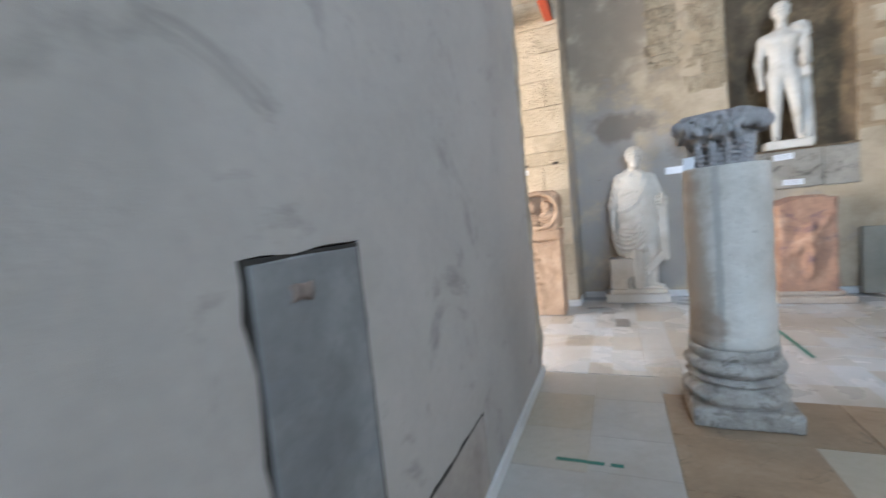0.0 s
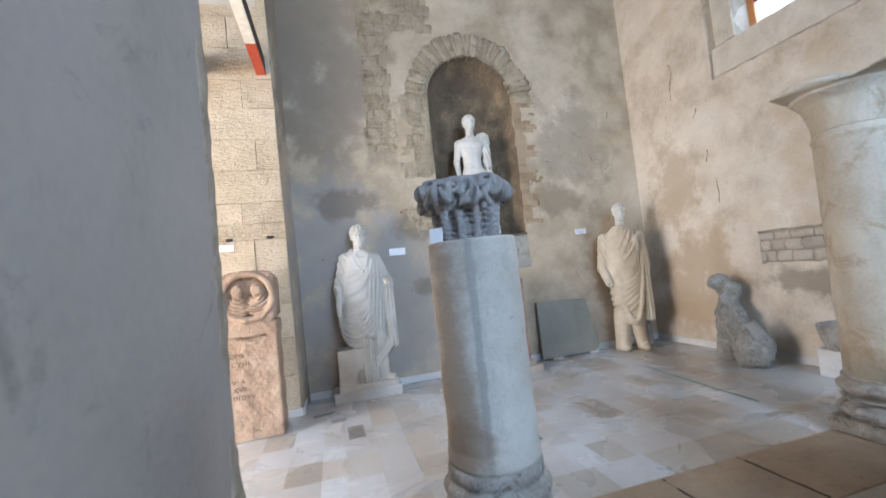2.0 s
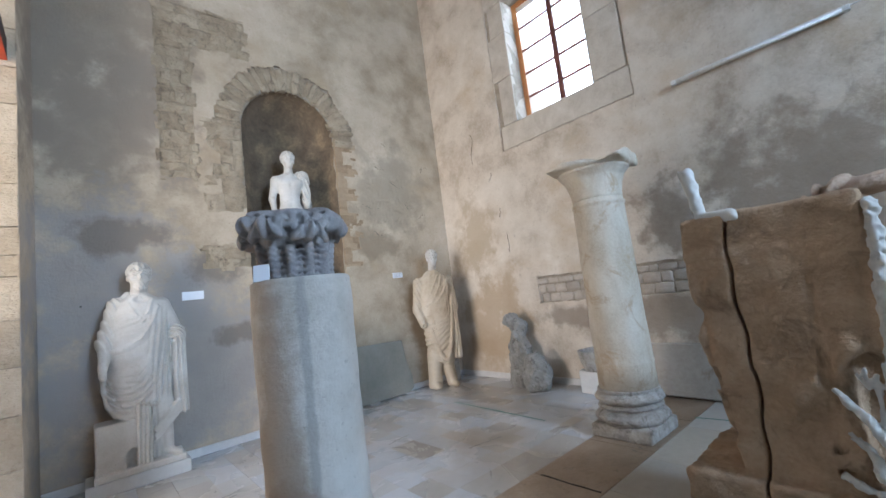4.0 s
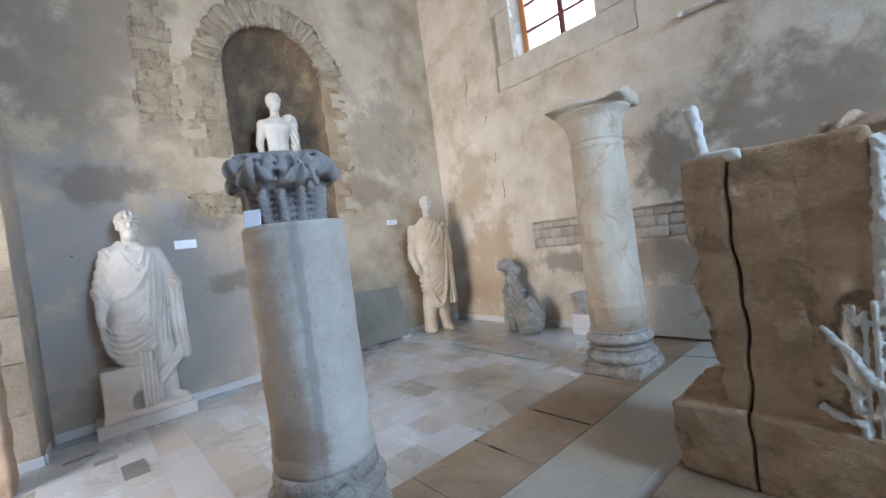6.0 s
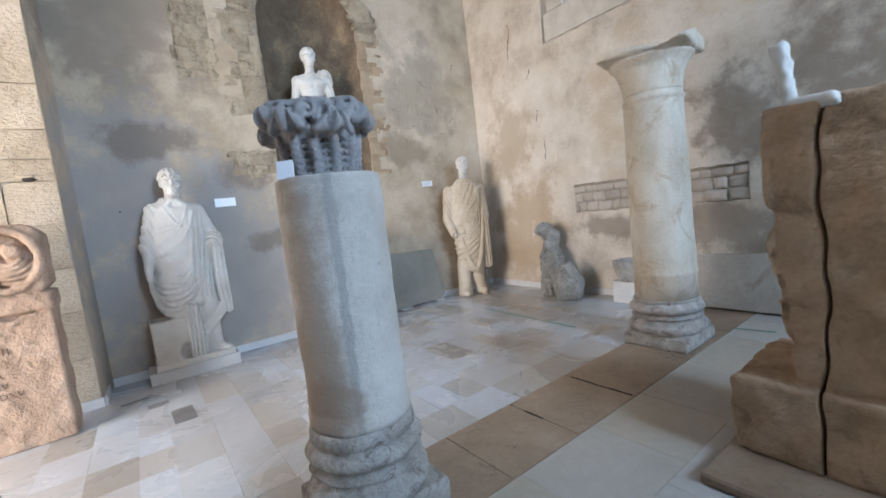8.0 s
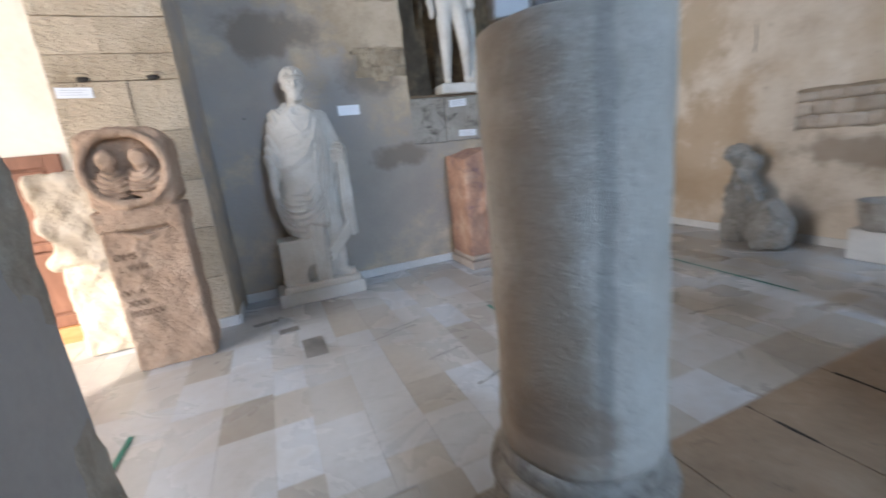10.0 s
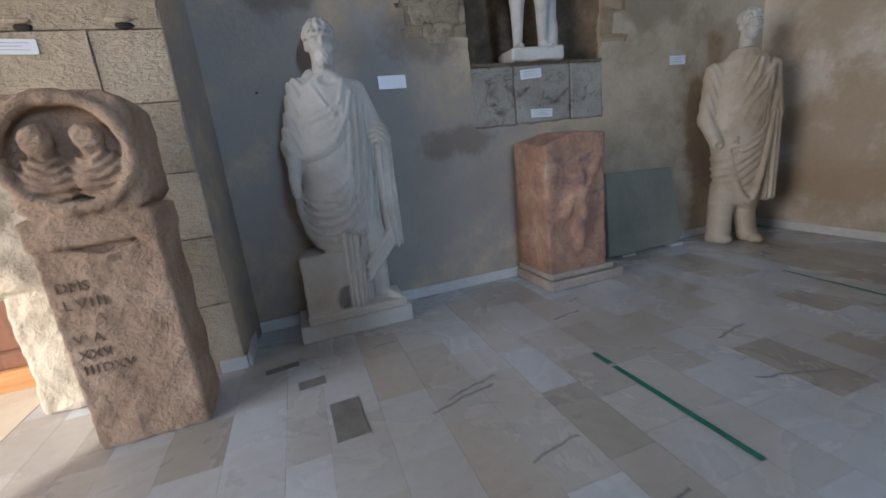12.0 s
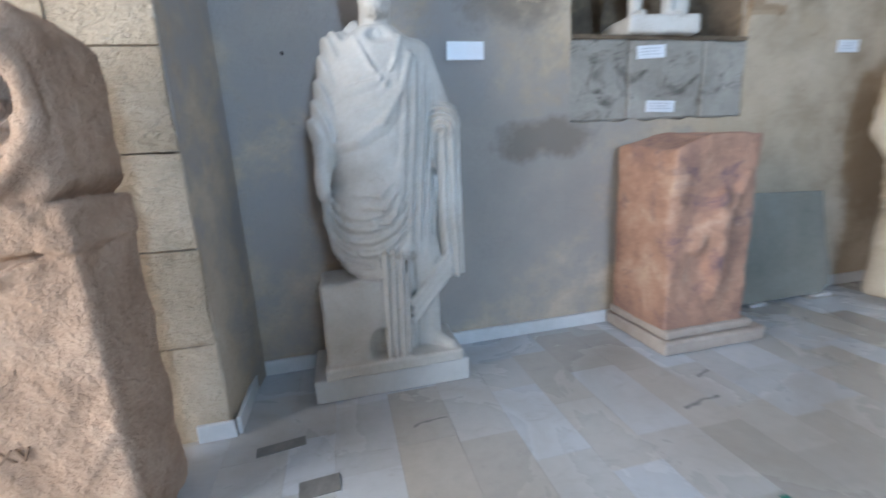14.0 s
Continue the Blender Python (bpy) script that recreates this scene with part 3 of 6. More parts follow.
bm = plaster_layer(bmesh.new(), lambda u, v, d: (u, 3.845 - d, v), cells((-0.37, WX - 0.03, 0.09)), cells((0, 3, 0.1), (3, 4.7, 0.15)), lambda u, v: True, 0.01)
part("end_plaster", bm, M_PLASTER_PLAIN, wall_west_near, "worn beige plaster on the wall's end")

def ragged_end(X, Y, Z):
    d = brick(X, Y, Z, (-0.36, 3.7, 0.0), (WX + 0.004, 3.87, 4.4), 0.03)
    d = blend(d, ball(X, Y, Z, (0.2, 3.83, 0.3), (0.12, 0.1, 0.2)), 0.04)
    return d + 0.014 * lumps(X, Y, Z, 9, 2) + 0.009 * lumps(X, Y, Z, 27, 5) + 0.004 * lumps(X, Y, Z, 70, 1)


k = carve("ragged_edge", ragged_end, (-0.42, 3.64, -0.02), (0.42, 3.98, 4.46), 0.02, M_MORTAR, wall_west_near)
tagged(k, "rough broken stone end of the wall")

wall_arch = structure("wall_arch", arch_block(bmesh.new(), 3.84, 6.33, H, -0.37, WX, 5.085, 1.245, 4.7, swap=True), M_PLASTER_PLAIN, "plastered wall above a round arch")
pier = structure("wall_pier", box((-0.33, 6.38, -0.3), (0.395, 7.4, H)), M_MORTAR, "pier of tooled limestone blocks")
bm = plaster_layer(bmesh.new(), lambda u, v, d: (0.414 + (u - 6.335) / 0.535 * 0.062 - d, u, v), cells((6.345, NY, 0.06)), cells((0, 4, 0.08), (4, H, 0.3)), lambda u, v: True, 0.02)
part("side_plaster", bm, M_PLASTER_N, pier, "brown-grey stained plaster on the pier's side")

bm = bmesh.new()
add_box(bm, (-5.6, NY + 0.03, -0.3), (-0.33, NY + 0.7, H))
structure("wall_north_bay", bm, M_WHITEWASH, "sunlit whitewashed wall of the neighbouring bay")
bm = bmesh.new()
add_box(bm, (-5.6, -3.0, -0.3), (-5.0, -0.4, H))
add_box(bm, (-5.6, 5.6, -0.3), (-5.0, NY + 0.03, H))
add_box(bm, (-5.6, -0.4, 6.2), (-5.0, 5.6, H))
structure("wall_west_bay", bm, M_WHITEWASH, "whitewashed wall with a wide open gate")
bm = bmesh.new()
add_box(bm, (-5.6, -4.3, -0.3), (2.2, -3.0, H))
add_box(bm, (3.9, -4.3, -0.3), (6.34, -3.0, H))
add_box(bm, (2.2, -4.3, -0.3), (3.9, -3.0, 3.0))
add_box(bm, (2.2, -4.3, 5.8), (3.9, -3.0, H))
structure("wall_south", bm, M_PLASTER_PLAIN, "plain plastered wall with a high opening")
# the ceiling is never in view; its dark colour keeps bounced light low
structure("ceiling", box((-5.6, -4.3, H), (6.4, 7.7, H + 0.3)), M_BEAM, "unseen plain ceiling, dark to cut bounced light")
structure("ground", box((-300, -300, -0.6), (300, 300, -0.35)), M_ROUGHSTONE, "pale dusty ground outside")
floor = structure("floor", box((-5.6, -4.3, -0.35), (6.4, 7.4, -0.005)), M_MORTAR, "marble tile floor with worn brown paving between the columns")

# skirting
skirt = [((0.476, NY - 0.022, 0), (EX, NY - 0.002, 0.085)), ((EX - 0.022, -3, 0), (EX - 0.002, NY - 0.024, 0.085)),
         ((WX + 0.002, -3, 0), (WX + 0.022, 3.84, 0.085)), ((0.28, 6.31, 0), (0.436, 6.328, 0.085)), ((0.438, 6.33, 0), (0.458, NY - 0.024, 0.085))]
for lo, hi in skirt:
    structure("baseboard", box(lo, hi, 0.004), M_SKIRT, "low white marble skirting")

# window: timber frame, bars and frosted panes in a stone surround
window = structure("window_1", box((5.95, WY0, WZ0), (5.99, WY0 + 0.07, WZ1), 0.006), M_WINDOW_WOOD, "brown timber window with frosted panes")
for nm, lo, hi, mt in (("jamb", (5.95, WY1 - 0.08, WZ0), (6.0, WY1, WZ1), M_WINDOW_WOOD), ("sill_rail", (5.95, WY0 + 0.07, WZ0), (5.99, WY1 - 0.08, WZ0 + 0.045), M_MULLION),
                       ("head_rail", (5.95, WY0 + 0.07, WZ1 - 0.08), (5.99, WY1 - 0.08, WZ1), M_WINDOW_WOOD), ("mullion", (5.935, 4.335, WZ0 + 0.045), (5.99, 4.405, WZ1 - 0.08), M_MULLION)):
    part(nm, box(lo, hi, 0.006), mt, window)
for k in range(1, 5):
    z = WZ0 + 0.02 + k * 0.365
    for a, b in ((WY0 + 0.07, 4.335), (4.405, WY1 - 0.08)):
        part("glazing_bar", box((5.955, a, z - 0.017), (5.985, b, z + 0.017), 0.003), M_MULLION, window)
for k in range(5):
    z = WZ0 + 0.02 + k * 0.365
    for a, b in ((WY0 + 0.07, 4.335), (4.405, WY1 - 0.08)):
        p = part("pane", box((5.966, a, z + 0.013), (5.972, b, z + 0.352)), M_GLASS, window)
        p.visible_shadow = False
for nm, lo, hi in (("sill", (EX + 0.004, 3.33, 3.43), (5.93, 5.33, WZ0)), ("surround_stone", (EX + 0.006, WY1, WZ0 + 0.002), (6.2, 5.27, 4.5)), ("surround_stone", (EX + 0.002, WY1, 4.504), (6.2, 5.36, 5.2)),
                   ("surround_stone", (EX + 0.006, WY1, 5.204), (6.2, 5.3, WZ1)), ("surround_stone", (EX + 0.004, 3.36, WZ0 + 0.002), (6.2, WY0, 4.62)), ("surround_stone", (EX + 0.008, 3.33, 4.624), (6.2, WY0, WZ1)),
                   ("lintel", (EX + 0.004, 3.33, WZ1 + 0.004), (6.2, 5.36, 6.04))):
    part(nm, roughen(box(lo, hi, 0.012), 0.008, 6, lo[1], 2, 0.2), M_SURROUND, window)
structure("backdrop", box((6.9, 2.2, 2.2), (6.92, 6.6, 7.4)), M_DAY, "bright hazy daylight outside the window")
structure("backdrop", box((-40, -25, -0.3), (-39.8, 35, 3.5)), M_DAY, "pale hazy distance")


# ---- things: statues ----
def folds(p, sharp=0.7):
    s = np.sin(p)
    return np.sign(s) * np.abs(s) ** sharp


def head_shape(X, Y, Z, c, k=1.0, beard=False, hair=True):
    """A worn stone head that faces -y."""
    x, y, z = (X - c[0]) / k, (Y - c[1]) / k, (Z - c[2]) / k
    d = ball(x, y, z, (0, 0, 0.02), (0.08, 0.098, 0.112))
    d = blend(d, ball(x, y, z, (0, -0.028, -0.062), (0.056, 0.07, 0.062)), 0.03)
    d = blend(d, limb(x, y, z, (0, -0.097, 0.03), (0, -0.12, -0.016), 0.009, 0.014), 0.01)
    for s in (-1, 1):
        d = dent(d, ball(x, y, z, (s * 0.034, -0.104, 0.016), (0.024, 0.026, 0.015)), 0.006)
        d = blend(d, ball(x, y, z, (s * 0.034, -0.083, 0.014), (0.013, 0.011, 0.008)), 0.004)
        d = blend(d, limb(x, y, z, (s * 0.014, -0.1, 0.037), (s * 0.054, -0.084, 0.036), 0.008, 0.007), 0.008)
        d = blend(d, ball(x, y, z, (s * 0.046, -0.07, -0.02), (0.026, 0.022, 0.024)), 0.02)
        d = blend(d, ball(x, y, z, (s * 0.082, 0.005, 0.0), (0.012, 0.022, 0.032)), 0.008)
    if hair:
        cap = ball(x, y, z, (0, 0.01, 0.045), (0.096, 0.114, 0.103)) + 0.008 * lumps(x, y, z, 95, 1.0) + 0.004 * folds(np.arctan2(x, 0.1 - y) * 26, 0.9)
        cap = np.maximum(cap, -(z - 0.03 + 0.5 * (y + 0.06) * (y < -0.06)))
        d = blend(d, np.where(y > -0.06, cap, np.maximum(cap, 0.062 - z + 0.006 * np.sin(x * 210))), 0.006)
    d = dent(d, limb(x, y, z, (-0.024, -0.104, -0.047), (0.024, -0.104, -0.047), 0.005, 0.005), 0.004)
    d = blend(d, limb(x, y, z, (-0.014, -0.094, -0.056), (0.014, -0.094, -0.056), 0.008, 0.008), 0.006)
    if beard:
        d = blend(d, ball(x, y, z, (0, -0.05, -0.088), (0.054, 0.056, 0.048)) + 0.006 * lumps(x, y, z, 150), 0.012)
    return d * k


def toga_one(X, Y, Z):
    """A standing man in a toga: U-shaped swag over the belly, sleeve and hand at one side, cloth hung from the other arm."""
    za = (0.05, 0.4, 0.55, 0.8, 1.0, 1.3, 1.48, 1.58, 1.66)
    ca = (0.19, 0.2, 0.265, 0.272, 0.255, 0.25, 0.235, 0.19, 0.08)
    zb, cb = (0.05, 0.5, 0.9, 1.3, 1.5, 1.6, 1.66), (0.11, 0.15, 0.175, 0.165, 0.14, 0.11, 0.07)
    zc, cc = (0, 0.4, 0.6, 1.0, 1.66), (0.07, 0.06, 0.0, 0.02, 0.035)
    a, b, cx = np.interp(Z, za, ca), np.interp(Z, zb, cb), np.interp(Z, zc, cc)
    face = Y < 0.05
    wav = lumps(X, Y, Z, 9, 2)
    ease = lambda v, lo, hi: np.clip((v - lo) / (hi - lo), 0, 1)

    def front(x, z):
        k = max(0.06, 1 - ((x - np.interp(z, zc, cc)) / np.interp(z, za, ca)) ** 2)
        return (x, -np.interp(z, zb, cb) * math.sqrt(k), z)

    # under-tunic
    low = (np.sqrt(((X - cx) / (a - 0.03)) ** 2 + (Y / (b - 0.025)) ** 2) - 1) * (b - 0.025)
    low = low + 0.009 * folds((X + 0.02 * wav) * 2 * np.pi / 0.05, 0.9) * face
    low = np.maximum(np.maximum(low, 0.06 - Z), Z - 0.7)
    # toga: level lines of the swag hang in a U
    dx = X + 0.11
    u = Z - np.where(dx < 0, 2.4 * dx ** 2 + 75 * dx ** 4, 2.8 * dx ** 2)
    swag = 0.012 * folds((u + 0.008 * wav) * 2 * np.pi / 0.062, 0.85) * ease(u, 0.86, 0.74) * ease(X, 0.13, 0.07)
    belly = 0.0035 * folds((Z - 0.35 * X + 0.02 * wav) * 2 * np.pi / 0.11, 0.9) * ease(u, 0.8, 0.9) * ease(X, 0.1, 0.02)
    fall = 0.011 * folds((X - 0.10 * (Z - 0.9) - 0.05 * (Z - 1.0) ** 2 + 0.012 * wav) * 2 * np.pi / 0.046, 0.9) * ease(X, 0.06, 0.12) * ease(Z, 1.56, 1.3)
    body = (np.sqrt(((X - cx) / a) ** 2 + (Y / b) ** 2) - 1) * b + (swag + belly + fall) * face
    hem = np.where(X < 0.1, 0.49 + (Z - u), 0.49 + 2.8 * 0.21 ** 2 - 0.3 * (X - 0.1))
    body = np.maximum(np.maximum(body, (hem - Z) * 0.5), Z - 1.66)
    d = blend(low, body, 0.008)

    def cord(pts, r0, deep=0.0, k=0.012):
        nonlocal d
        for p, q in zip(pts, pts[1:]):
            e0, e1 = front(*p), front(*q)
            if deep:
                d = dent(d, limb(X, Y, Z, (e0[0], e0[1] - deep, e0[2]), (e1[0], e1[1] - deep, e1[2]), r0, r0), k)
            else:
                d = blend(d, limb(X, Y, Z, e0, e1, r0, r0), k)

    # upper edge of the toga across the breast, neckline, and the folds that gather at the waist
    cord([(-0.2, 1.13), (-0.1, 1.15), (0.02, 1.22), (0.11, 1.36), (0.17, 1.52)], 0.015)
    cord([(-0.19, 1.09), (-0.08, 1.11), (0.04, 1.17), (0.13, 1.28)], 0.007, 0.004)
    cord([(-0.08, 1.6), (-0.03, 1.49), (0.04, 1.39)], 0.011)
    cord([(0.13, 1.6), (0.09, 1.49), (0.04, 1.39)], 0.011)
    cord([(-0.04, 1.56), (0.0, 1.47), (0.04, 1.42), (0.08, 1.5)], 0.007, 0.006)
    for o in (0.0, 0.055, 0.11):
        cord([(-0.1 - o * 0.3, 1.28 + o), (0.0, 1.31 + o), (0.07, 1.38 + o)], 0.006, 0.003)
    for o in (0.0, 0.06, 0.13):
        cord([(-0.13 + o * 0.5, 0.9 - o), (-0.03 + o * 0.3, 0.89 - o), (0.06, 0.97 - o), (0.1, 1.1 - o)], 0.01)
        cord([(-0.1 + o * 0.5, 0.875 - o), (-0.01 + o * 0.3, 0.865 - o), (0.07, 0.95 - o)], 0.007, 0.004)
    # heavy rolled rim of the swag
    rim = [(-0.275, 0.93), (-0.272, 0.78), (-0.245, 0.63), (-0.19, 0.54), (-0.11, 0.5), (-0.03, 0.52), (0.04, 0.57), (0.1, 0.64)]
    cord(rim, 0.024, 0, 0.015)
    cord([(x * 0.8, z + 0.055) for x, z in rim[1:]], 0.011, 0.004)
    # sleeve, forearm and hand
    sleeve = blend(limb(X, Y, Z, (-0.15, 0.02, 1.56), (-0.235, 0.0, 1.2), 0.08, 0.088), limb(X, Y, Z, (-0.235, 0.0, 1.2), (-0.245, -0.02, 1.08), 0.088, 0.06), 0.02)
    sleeve = sleeve + 0.008 * folds((X + 0.25 * Z + 0.3 * Y + 0.02 * wav) * 2 * np.pi / 0.05, 0.9) * (Z > 1.1)
    d = blend(d, sleeve, 0.014)
    d = blend(d, limb(X, Y, Z, (-0.25, -0.02, 1.16), (-0.275, -0.11, 0.98), 0.052, 0.04), 0.012)
    d = blend(d, ball(X, Y, Z, (-0.278, -0.125, 0.93), (0.034, 0.036, 0.055)), 0.012)
    d = dent(d, limb(X, Y, Z, (-0.15, -0.17, 1.4), (-0.185, -0.185, 0.86), 0.014, 0.03), 0.012)
    # the other arm, bent under a long hanging cloth
    d = blend(d, limb(X, Y, Z, (0.21, 0.02, 1.53), (0.29, 0.02, 1.3), 0.085, 0.085), 0.03)
    panel = brick(X, Y, Z, (0.262, -0.1, 0.42), (0.395, 0.1, 1.24), 0.04) + 0.013 * folds((X + 0.35 * Y + 0.015 * wav) * 2 * np.pi / 0.047, 0.9)
    panel = np.maximum(panel, (0.42 + 0.6 * np.abs(X - 0.36)) - Z)
    d = np.minimum(d, panel)
    elbow = ball(X, Y, Z, (0.325, -0.02, 1.22), (0.085, 0.115, 0.1)) + 0.009 * folds(np.hypot(X - 0.29, Z - 1.17) * 2 * np.pi / 0.032)
    d = blend(d, elbow, 0.012)
    d = dent(d, limb(X, Y, Z, (0.255, -0.15, 1.2), (0.258, -0.14, 0.55), 0.022, 0.02), 0.01)
    # cloth between the legs, the slanting hem, foot and stump
    d = blend(d, brick(X, Y, Z, (-0.05, -0.185, 0.06), (0.075, -0.05, 0.62), 0.03) + 0.01 * folds((X - 0.04 * Z) * 2 * np.pi / 0.036), 0.012)
    d = blend(d, limb(X, Y, Z, (0.17, -0.05, 0.6), (0.2, -0.05, 0.12), 0.085, 0.055), 0.03)
    for o in (0.0, 0.05, 0.1):
        d = blend(d, limb(X, Y, Z, (0.1, -0.14, 0.24 + o), (0.31, -0.1, 0.46 + o), 0.02, 0.02), 0.012)
    d = dent(d, limb(X, Y, Z, (0.105, -0.16, 0.08), (0.125, -0.16, 0.22), 0.03, 0.02), 0.012)
    d = blend(d, limb(X, Y, Z, (0.2, -0.06, 0.1), (0.29, -0.15, 0.082), 0.045, 0.028), 0.02)
    stump = brick(X, Y, Z, (-0.35, -0.17, 0.05), (-0.04, 0.12, 0.485), 0.02) + 0.004 * lumps(X, Y, Z, 22, 2)
    stump = dent(stump, ball(X, Y, Z, (-0.075, -0.18, 0.13), (0.065, 0.1, 0.1)), 0.015)
    for z in (0.1, 0.125):
        stump = dent(stump, limb(X, Y, Z, (-0.36, -0.175, z + 0.02), (-0.14, -0.175, z), 0.006, 0.006), 0.006)
    d = np.minimum(d, stump)
    base = brick(X, Y, Z, (-0.36, -0.2, 0.0), (0.34, 0.15, 0.065), 0.012) + 0.008 * lumps(X, Y, Z, 18, 1)
    d = blend(d, base, 0.012)
    d = dent(d, ball(X, Y, Z, (0.035, -0.13, 1.615), (0.075, 0.06, 0.05)), 0.012)
    # ridge of cloth standing off the shoulder
    d = blend(d, limb(X, Y, Z, (-0.06, 0.03, 1.66), (-0.2, 0.03, 1.5), 0.035, 0.04), 0.012)
    return d + 0.0018 * lumps(X, Y, Z, 40, 3)


def head_one(X, Y, Z):
    d = limb(X, Y, Z, (0.03, 0.0, 1.56), (0.035, 0.0, 1.75), 0.078, 0.07)
    d = blend(d, head_shape(X, Y, Z, (0.035, -0.02, 1.822), 1.1, True), 0.015)
    return d + 0.0012 * lumps(X, Y, Z, 60, 3)


def toga_two(X, Y, Z):
    a = np.interp(Z, (0.4, 0.7, 1.0, 1.3, 1.55, 1.7, 1.8), (0.20, 0.245, 0.265, 0.275, 0.265, 0.21, 0.09))
    b = np.interp(Z, (0.4, 0.9, 1.3, 1.6, 1.72, 1.8), (0.14, 0.165, 0.165, 0.14, 0.11, 0.07))
    wav = lumps(X, Y, Z, 9, 4)
    rr = np.sqrt(((X + 0.2) * 1.2) ** 2 + (Z - 1.75) ** 2 * 0.75) + 0.02 * wav
    bow = 0.0075 * folds((rr + 0.03 * wav) * 2 * np.pi / 0.066, 0.9) * np.clip((rr - 0.6) / 0.15, 0, 1) * (Y < 0.06)
    bow = bow + 0.0015 * folds((X - 0.3 * Z + 0.05 * wav) * 2 * np.pi / 0.08, 0.9) * np.clip((0.6 - rr) / 0.15, 0, 1) * (Y < 0.06)
    vert = 0.006 * folds((X - 0.12 * Z + 0.03 * wav) * 2 * np.pi / 0.055, 0.9) * (Y < 0.06)
    mixv = np.clip((X - 0.1) / 0.08, 0, 1)
    d = (np.sqrt((X / a) ** 2 + (Y / b) ** 2) - 1) * b + bow * (1 - mixv) + vert * mixv
    hem = 0.34 + 2.4 * (X - 0.08) ** 2
    d = np.maximum(np.maximum(d, hem - Z), Z - 1.8)
    for t0, t1 in zip(np.linspace(-1, 1, 13), np.linspace(-1, 1, 13)[1:]):
        p = [(0.04 + 0.22 * t, -0.15 + 0.08 * t * t, 0.42 + (0.62 if t < 0 else 0.95) * t * t) for t in (t0, t1)]
        d = blend(d, limb(X, Y, Z, p[0], p[1], 0.03, 0.03), 0.02)
    for off in (0.0, 0.05, 0.1, 0.15):
        d = blend(d, limb(X, Y, Z, (-0.1 + off, -0.15, 1.3 - off * 1.3), (0.2, -0.11, 1.62 - off), 0.015, 0.02), 0.014)
    d = blend(d, limb(X, Y, Z, (-0.26, 0.02, 1.62), (-0.33, 0.0, 1.2), 0.085, 0.075) + 0.004 * folds((0.4 * Z + X) * 2 * np.pi / 0.06), 0.03)
    d = blend(d, limb(X, Y, Z, (-0.33, 0.0, 1.2), (-0.27, -0.11, 0.98), 0.07, 0.06), 0.03)
    d = dent(d, ball(X, Y, Z, (-0.27, -0.18, 0.96), (0.035, 0.05, 0.035)), 0.01)
    d = blend(d, limb(X, Y, Z, (0.26, 0.02, 1.62), (0.3, -0.02, 1.2), 0.08, 0.07), 0.03)
    d = blend(d, brick(X, Y, Z, (0.2, -0.1, 0.4), (0.33, 0.1, 1.25), 0.05) + 0.011 * folds((X + 0.4 * Y) * 2 * np.pi / 0.05), 0.03)
    d = dent(d, limb(X, Y, Z, (-0.2, -0.14, 1.5), (-0.235, -0.15, 1.08), 0.016, 0.02), 0.012)
    d = dent(d, limb(X, Y, Z, (0.2, -0.15, 1.5), (0.2, -0.17, 0.5), 0.014, 0.018), 0.012)
    for off in (0.06, 0.13, 0.21):
        for t0, t1 in zip(np.linspace(-0.9, 0.45, 9), np.linspace(-0.9, 0.45, 9)[1:]):
            p = [(0.04 + (0.2 - off * 0.2) * t, -0.2 + 0.09 * t * t, 0.42 + off + (0.55 if t < 0 else 0.9) * t * t) for t in (t0, t1)]
            d = dent(d, limb(X, Y, Z, p[0], p[1], 0.01, 0.01), 0.01)
    # broken legs left as rough shafts
    for x, w in ((-0.17, 0.11), (0.11, 0.09)):
        leg = limb(X, Y, Z, (x, -0.02, 0.06), (x * 0.75, -0.01, 0.5), w, w + 0.015) + 0.012 * lumps(X, Y, Z, 17, x * 9)
        d = blend(d, leg, 0.03)
    d = blend(d, ball(X, Y, Z, (0.14, -0.12, 0.04), (0.06, 0.1, 0.05)), 0.02)
    d = blend(d, ball(X, Y, Z, (-0.16, -0.1, 0.05), (0.09, 0.1, 0.06)), 0.02)
    for pts, r0 in (([(0.06, 1.72), (-0.02, 1.58), (-0.1, 1.44)], 0.011), ([(0.11, 1.7), (0.06, 1.55), (-0.03, 1.4), (-0.14, 1.3)], 0.013), ([(0.2, 1.62), (0.12, 1.44), (0.0, 1.32), (-0.18, 1.24)], 0.02),
                    ([(0.22, 1.44), (0.13, 1.24), (-0.02, 1.12), (-0.19, 1.08)], 0.014), ([(0.22, 1.24), (0.13, 1.04), (-0.02, 0.94), (-0.2, 0.96)], 0.013)):
        for p, q in zip(pts, pts[1:]):
            ends = [(x, -0.155 + 1.1 * x * x + 0.14 * max(0, z - 1.5), z) for x, z in (p, q)]
            d = blend(d, limb(X, Y, Z, ends[0], ends[1], r0, r0), 0.01)
    d = np.maximum(d, -Z)
    return d + 0.003 * lumps(X, Y, Z, 36, 5)


def head_two(X, Y, Z):
    d = limb(X, Y, Z, (0, 0, 1.68), (0.01, -0.01, 1.9), 0.07, 0.062)
    d = dent(d, np.abs(Z - 1.8) - 0.006 + np.maximum(0, 0.055 - np.hypot(X, Y)), 0.006)
    return blend(d, head_shape(X, Y, Z, (0.012, -0.03, 1.98), 1.02, False, True), 0.01) + 0.002 * lumps(X, Y, Z, 60, 2)


